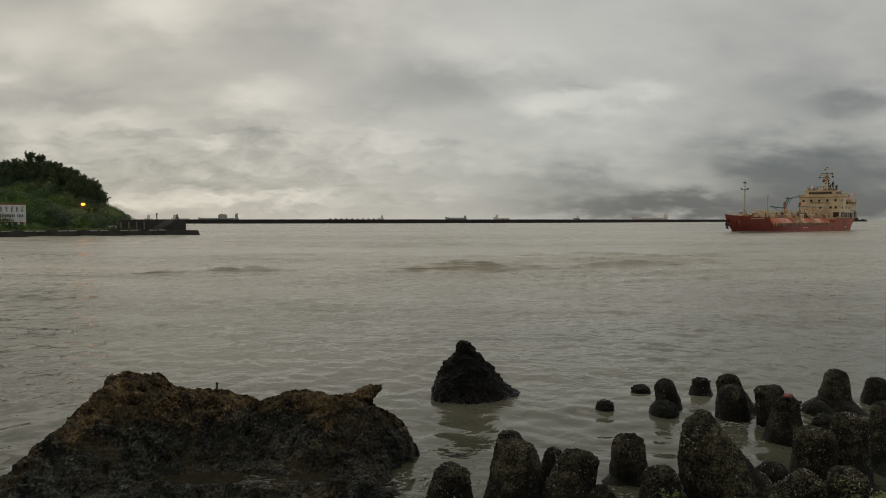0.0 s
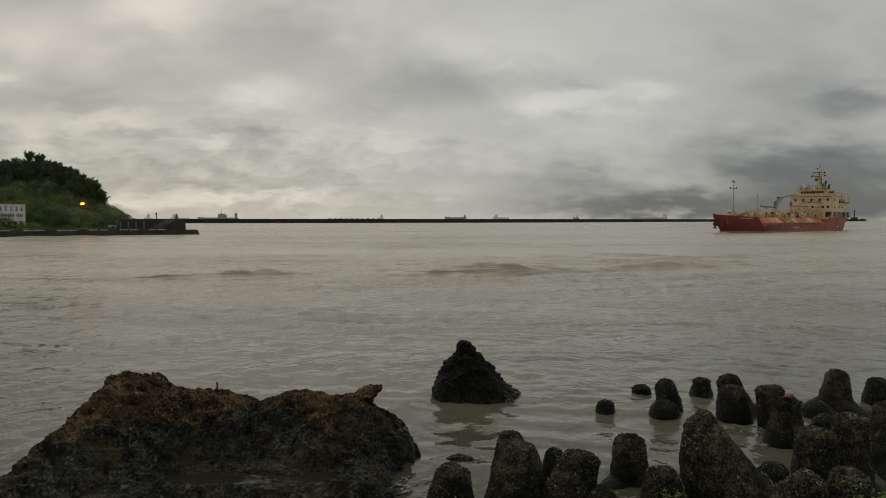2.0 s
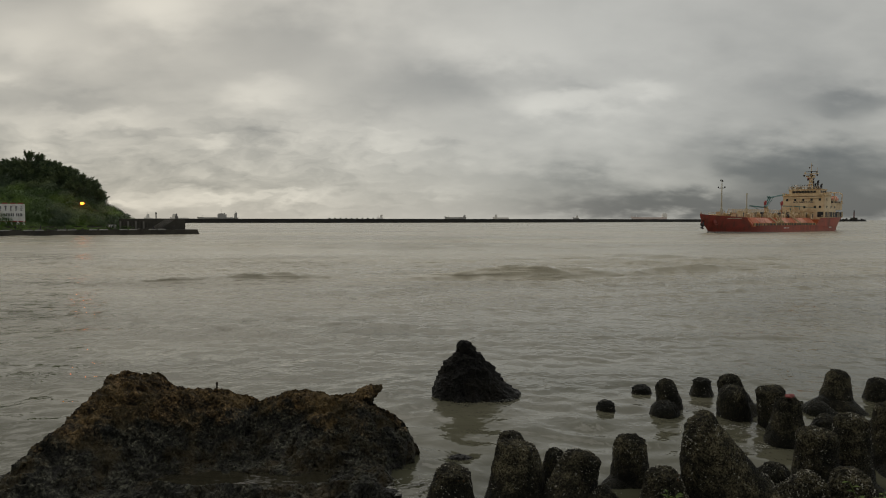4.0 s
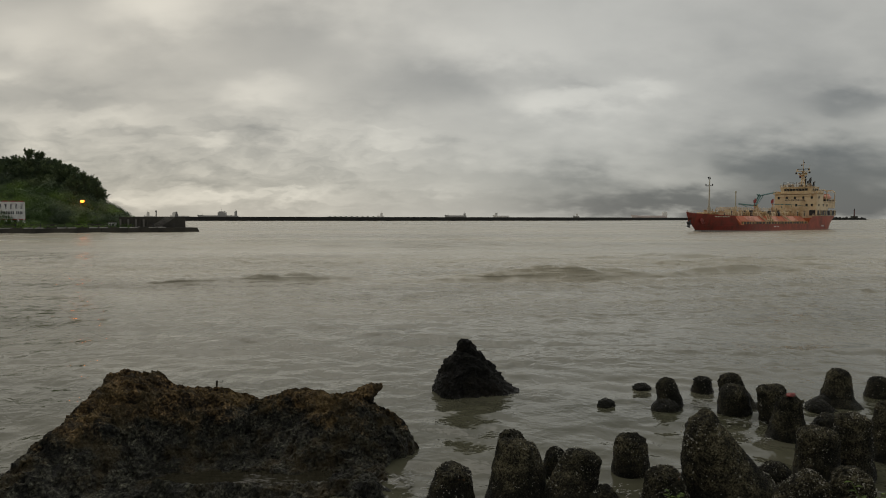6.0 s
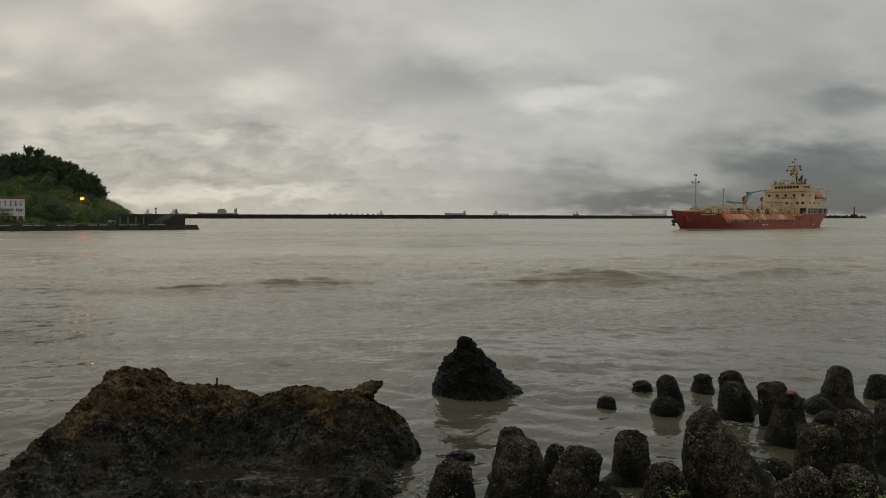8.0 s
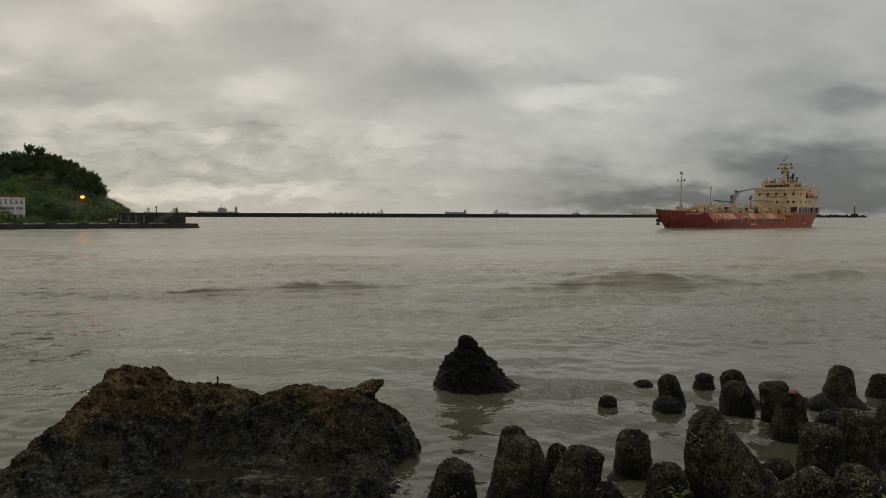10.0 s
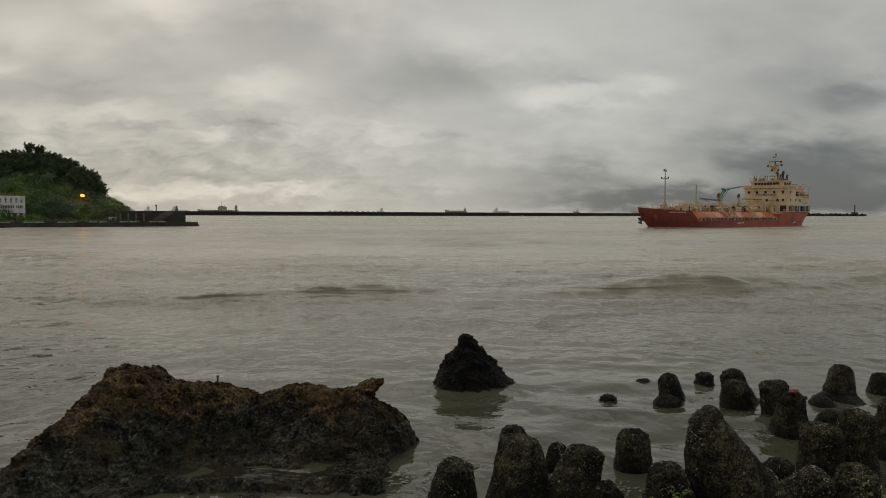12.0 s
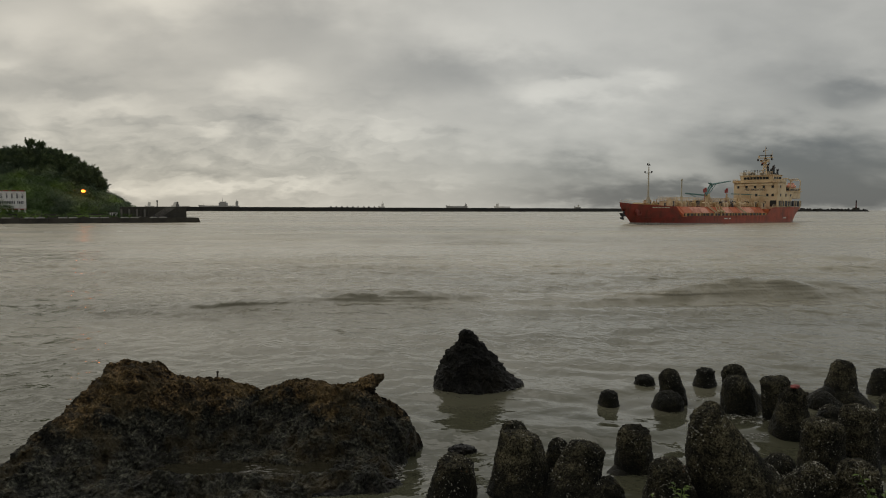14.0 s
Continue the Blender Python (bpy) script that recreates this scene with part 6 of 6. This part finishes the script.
    rod(rd, (84.2, -0.4, 22.7), (84.2, -0.4, 23.3), 0.2)
    beam(rd, (83.7, -1.5, 21.8), (83.7, 1.3, 21.7), 0.25, 0.2)
    part("radar", rd, DARK, mast, "dark radar scanners")
    for y, z, s in ((-2.5, 22.0, 0.4), (2.5, 21.9, 0.4), (-2.3, 23.2, 0.3), (0.5, 25.0, 0.28), (-0.4, 26.0, 0.25), (1.0, 20.2, 0.4), (-1.1, 19.2, 0.4)):
        part("mast_lamp", ball(fresh(), (84.5, y, z), s), DARK, mast)
    y = fresh()
    rod(y, (84.9, -1.0, 25.3), (84.9, 1.0, 25.3), 0.07, seg=5)
    rod(y, (85.3, -2.2, 22.7), (85.3, -2.2, 25.0), 0.05, seg=5)
    part("yard", y, CREAM, mast)
    fl = fresh()
    box(fl, 86.2, 86.24, 0.6, 2.0, 20.3, 21.0)
    part("flag", fl, RED, mast, "small red signal flag")
    a = fresh()
    ball(a, (81.5, 4.2, 17.7), 0.55)
    rod(a, (81.5, 4.2, 16.2), (81.5, 4.2, 17.4), 0.12)
    part("satellite_dome", a, WHITE, ship, "small white satellite dome", True)
    for x, yy, hgt in ((80.0, 5.3, 1.4), (80.2, 1.4, 1.5), (80.5, 0.6, 1.7), (80.3, -0.4, 1.5), (82.0, -3.5, 1.2), (83.5, -4.8, 2.0)):
        k = fresh()
        rod(k, (x, yy, 16.2), (x, yy, 16.2 + hgt), 0.10, 0.06, 6)
        ball(k, (x, yy, 16.2 + hgt), 0.28, sub=1)
        part("aerial", k, STEEL, ship)


def make_tanker():
    ship = thing("tanker_ship", "weathered red gas tanker with a cream superstructure aft, under way", "ship", pose(SHIP_PATH[0][1] * SHIP_SIZE, SHIP_PATH[0][2] * SHIP_SIZE, SHIP_RISE, 0, 0, SHIP_PATH[0][3]) @ Matrix.Scale(SHIP_SIZE, 4))
    make_hull(ship)
    make_trunk(ship)
    make_masts(ship)
    make_house(ship)
    w = fresh()
    for sgn in (-1, 1):
        prev = None
        for i in range(40):
            x = 5.4 + i * 0.9
            q = sgn * (half_breadth(x, -0.3) + 0.10 + 0.012 * i)
            p = Vector((x, q, -0.30 + 0.12 * math.exp(-i / 8)))
            if prev:
                rod(w, prev, p, 0.40 - 0.0092 * i, 0.40 - 0.0092 * i, 8)
            prev = p
    part("bow_wave", w, FOAM, ship, "thin white bow wave", True)
    rng = random.Random(4)
    wake = fresh()
    for k in range(26):
        x = 97 + k * 1.5 + rng.uniform(-1, 1)
        y = rng.uniform(-1, 1) * (4 + k * 0.28)
        r = rng.uniform(1.4, 3.4)
        ball(wake, (x, y, -0.42), 1.0, (r * 1.3, r * 0.8, 0.16 + 0.12 * rng.random()), 3)
    for k in range(8):
        ball(wake, (3.0 - k * 0.8, rng.uniform(-2.5, -0.5) - k * 0.5, -0.40), 1.0, (2.2, 1.0, 0.28), 3)
    part("wake", wake, WATER, ship, "low dark stern wake", True)["kind"] = "stuff"
    return ship


# seconds, bow tip, direction from bow to stern (degrees)
SHIP_SIZE, SHIP_RISE = 0.92, 0.33
SHIP_PATH = [
    (0, 95.81, 231.77, 40.19), (2, 89.79, 226.70, 40.05), (4, 83.59, 221.50, 39.89), (6, 77.20, 216.17, 39.73),
    (8, 70.61, 210.71, 39.57), (10, 63.84, 205.13, 39.40), (12, 56.88, 199.43, 39.22), (14, 49.72, 193.61, 39.04),
]
tanker = make_tanker()


def make_foam(name, x, y, wide, deep, cover, seed, label):
    """A lacy patch of wash: a thin sheet full of holes, thicker in the middle."""
    bm = fresh()
    cell = 0.012
    nx, ny = int(wide / cell), int(deep / cell)
    grid = {}

    def vert(i, j):
        if (i, j) not in grid:
            u, v = (i - nx / 2) * cell, (j - ny / 2) * cell
            grid[i, j] = bm.verts.new((u + 0.006 * fbm((u, v, seed), 2, 40), v + 0.006 * fbm((v, u, seed), 2, 40), 0.012 + 0.012 * fbm((u, v, seed + 7), 3, 12)))
        return grid[i, j]

    for i in range(nx):
        for j in range(ny):
            u, v = (i - nx / 2) * cell, (j - ny / 2) * cell
            fall = (2 * u / wide) ** 2 + (2 * v / deep) ** 2
            lace = abs(fbm((u * 1.0, v * 2.2, seed * 3.1), 3, 2.8))
            if fall < 1 and lace < cover * 0.62 * (1 - fall) ** 0.7:
                bm.faces.new((vert(i, j), vert(i + 1, j), vert(i + 1, j + 1), vert(i, j + 1)))
    ob = tagged(link_mesh(name, bm, FOAM, True), label, "foam", kind="stuff")
    ob.matrix_basis = pose(x, y, 0.02)
    return ob


FOAMS = [
    make_foam("foam", -0.30, 10.05, 1.5, 1.3, 0.19, 1, "white wash between the rock and the blocks"),
    make_foam("foam", 5.75, 13.1, 1.3, 0.7, 0.14, 2, "thin white wash at the foot of a tetrapod"),
    make_foam("foam", 1.75, 15.2, 1.4, 0.35, 0.07, 3, "thin foam trailing from the pointed rock"),
    make_foam("foam", 2.45, 9.75, 0.9, 0.7, 0.10, 5, "white wash at the foot of the shore blocks"),
    make_foam("foam", 5.3, 14.6, 1.1, 0.6, 0.10, 6, "thin white wash between the outer tetrapods"),
    make_foam("foam", 5.6, 12.2, 0.9, 0.8, 0.08, 4, "thin white wash between the tetrapods"),
]


def make_splash():
    rng = random.Random(12)
    bm = fresh()
    for _ in range(260):
        h = rng.random() ** 1.5
        ball(bm, (rng.gauss(0, 1.6 - h), rng.gauss(0, 0.8), h * 7.5), rng.uniform(0.15, 0.55), sub=1)
    return tagged(link_mesh("sea_spray", bm, FOAM, True), "burst of white spray against the breakwater", "spray", kind="stuff")


spray = make_splash()


def motions():
    walk(tanker, [(t, pose(x * SHIP_SIZE, y * SHIP_SIZE, SHIP_RISE, 0, 0, turn)) for t, x, y, turn in SHIP_PATH])
    # the sea runs in towards the shore and lifts and falls a little
    bob = [(0, 0.0), (1, 0.06), (2, -0.03), (3, -0.06), (4.2, 0.0), (5.3, 0.05), (6, 0.07), (6.8, 0.0), (7.8, -0.05), (9.2, 0.03), (10.3, 0.0), (11, 0.0), (12, 0.08), (13, 0.0), (14, -0.04)]
    for ob, dx, dy in zip(FOAMS, (0.10, 0.05, 0.12, 0.06, 0.08, 0.06), (0.12, 0.08, 0.05, 0.08, 0.06, 0.10)):
        x, y, _ = ob.location
        walk(ob, [(t, pose(x + dx * math.sin(t * 1.3), y + dy * math.sin(t * 0.9 + 1), z + 0.03)) for t, z in bob])
    walk(spray, [(t, pose(103, 880, z)) for t, z in ((0, -9), (10.2, -9), (10.7, -1.0), (11.0, 0.0), (11.4, -3.5), (12.4, -7.0), (13, -9), (14, -9))])
    walk(water, [(t, pose(0.9 * t, -1.6 * t, z)) for t, z in bob])


motions()
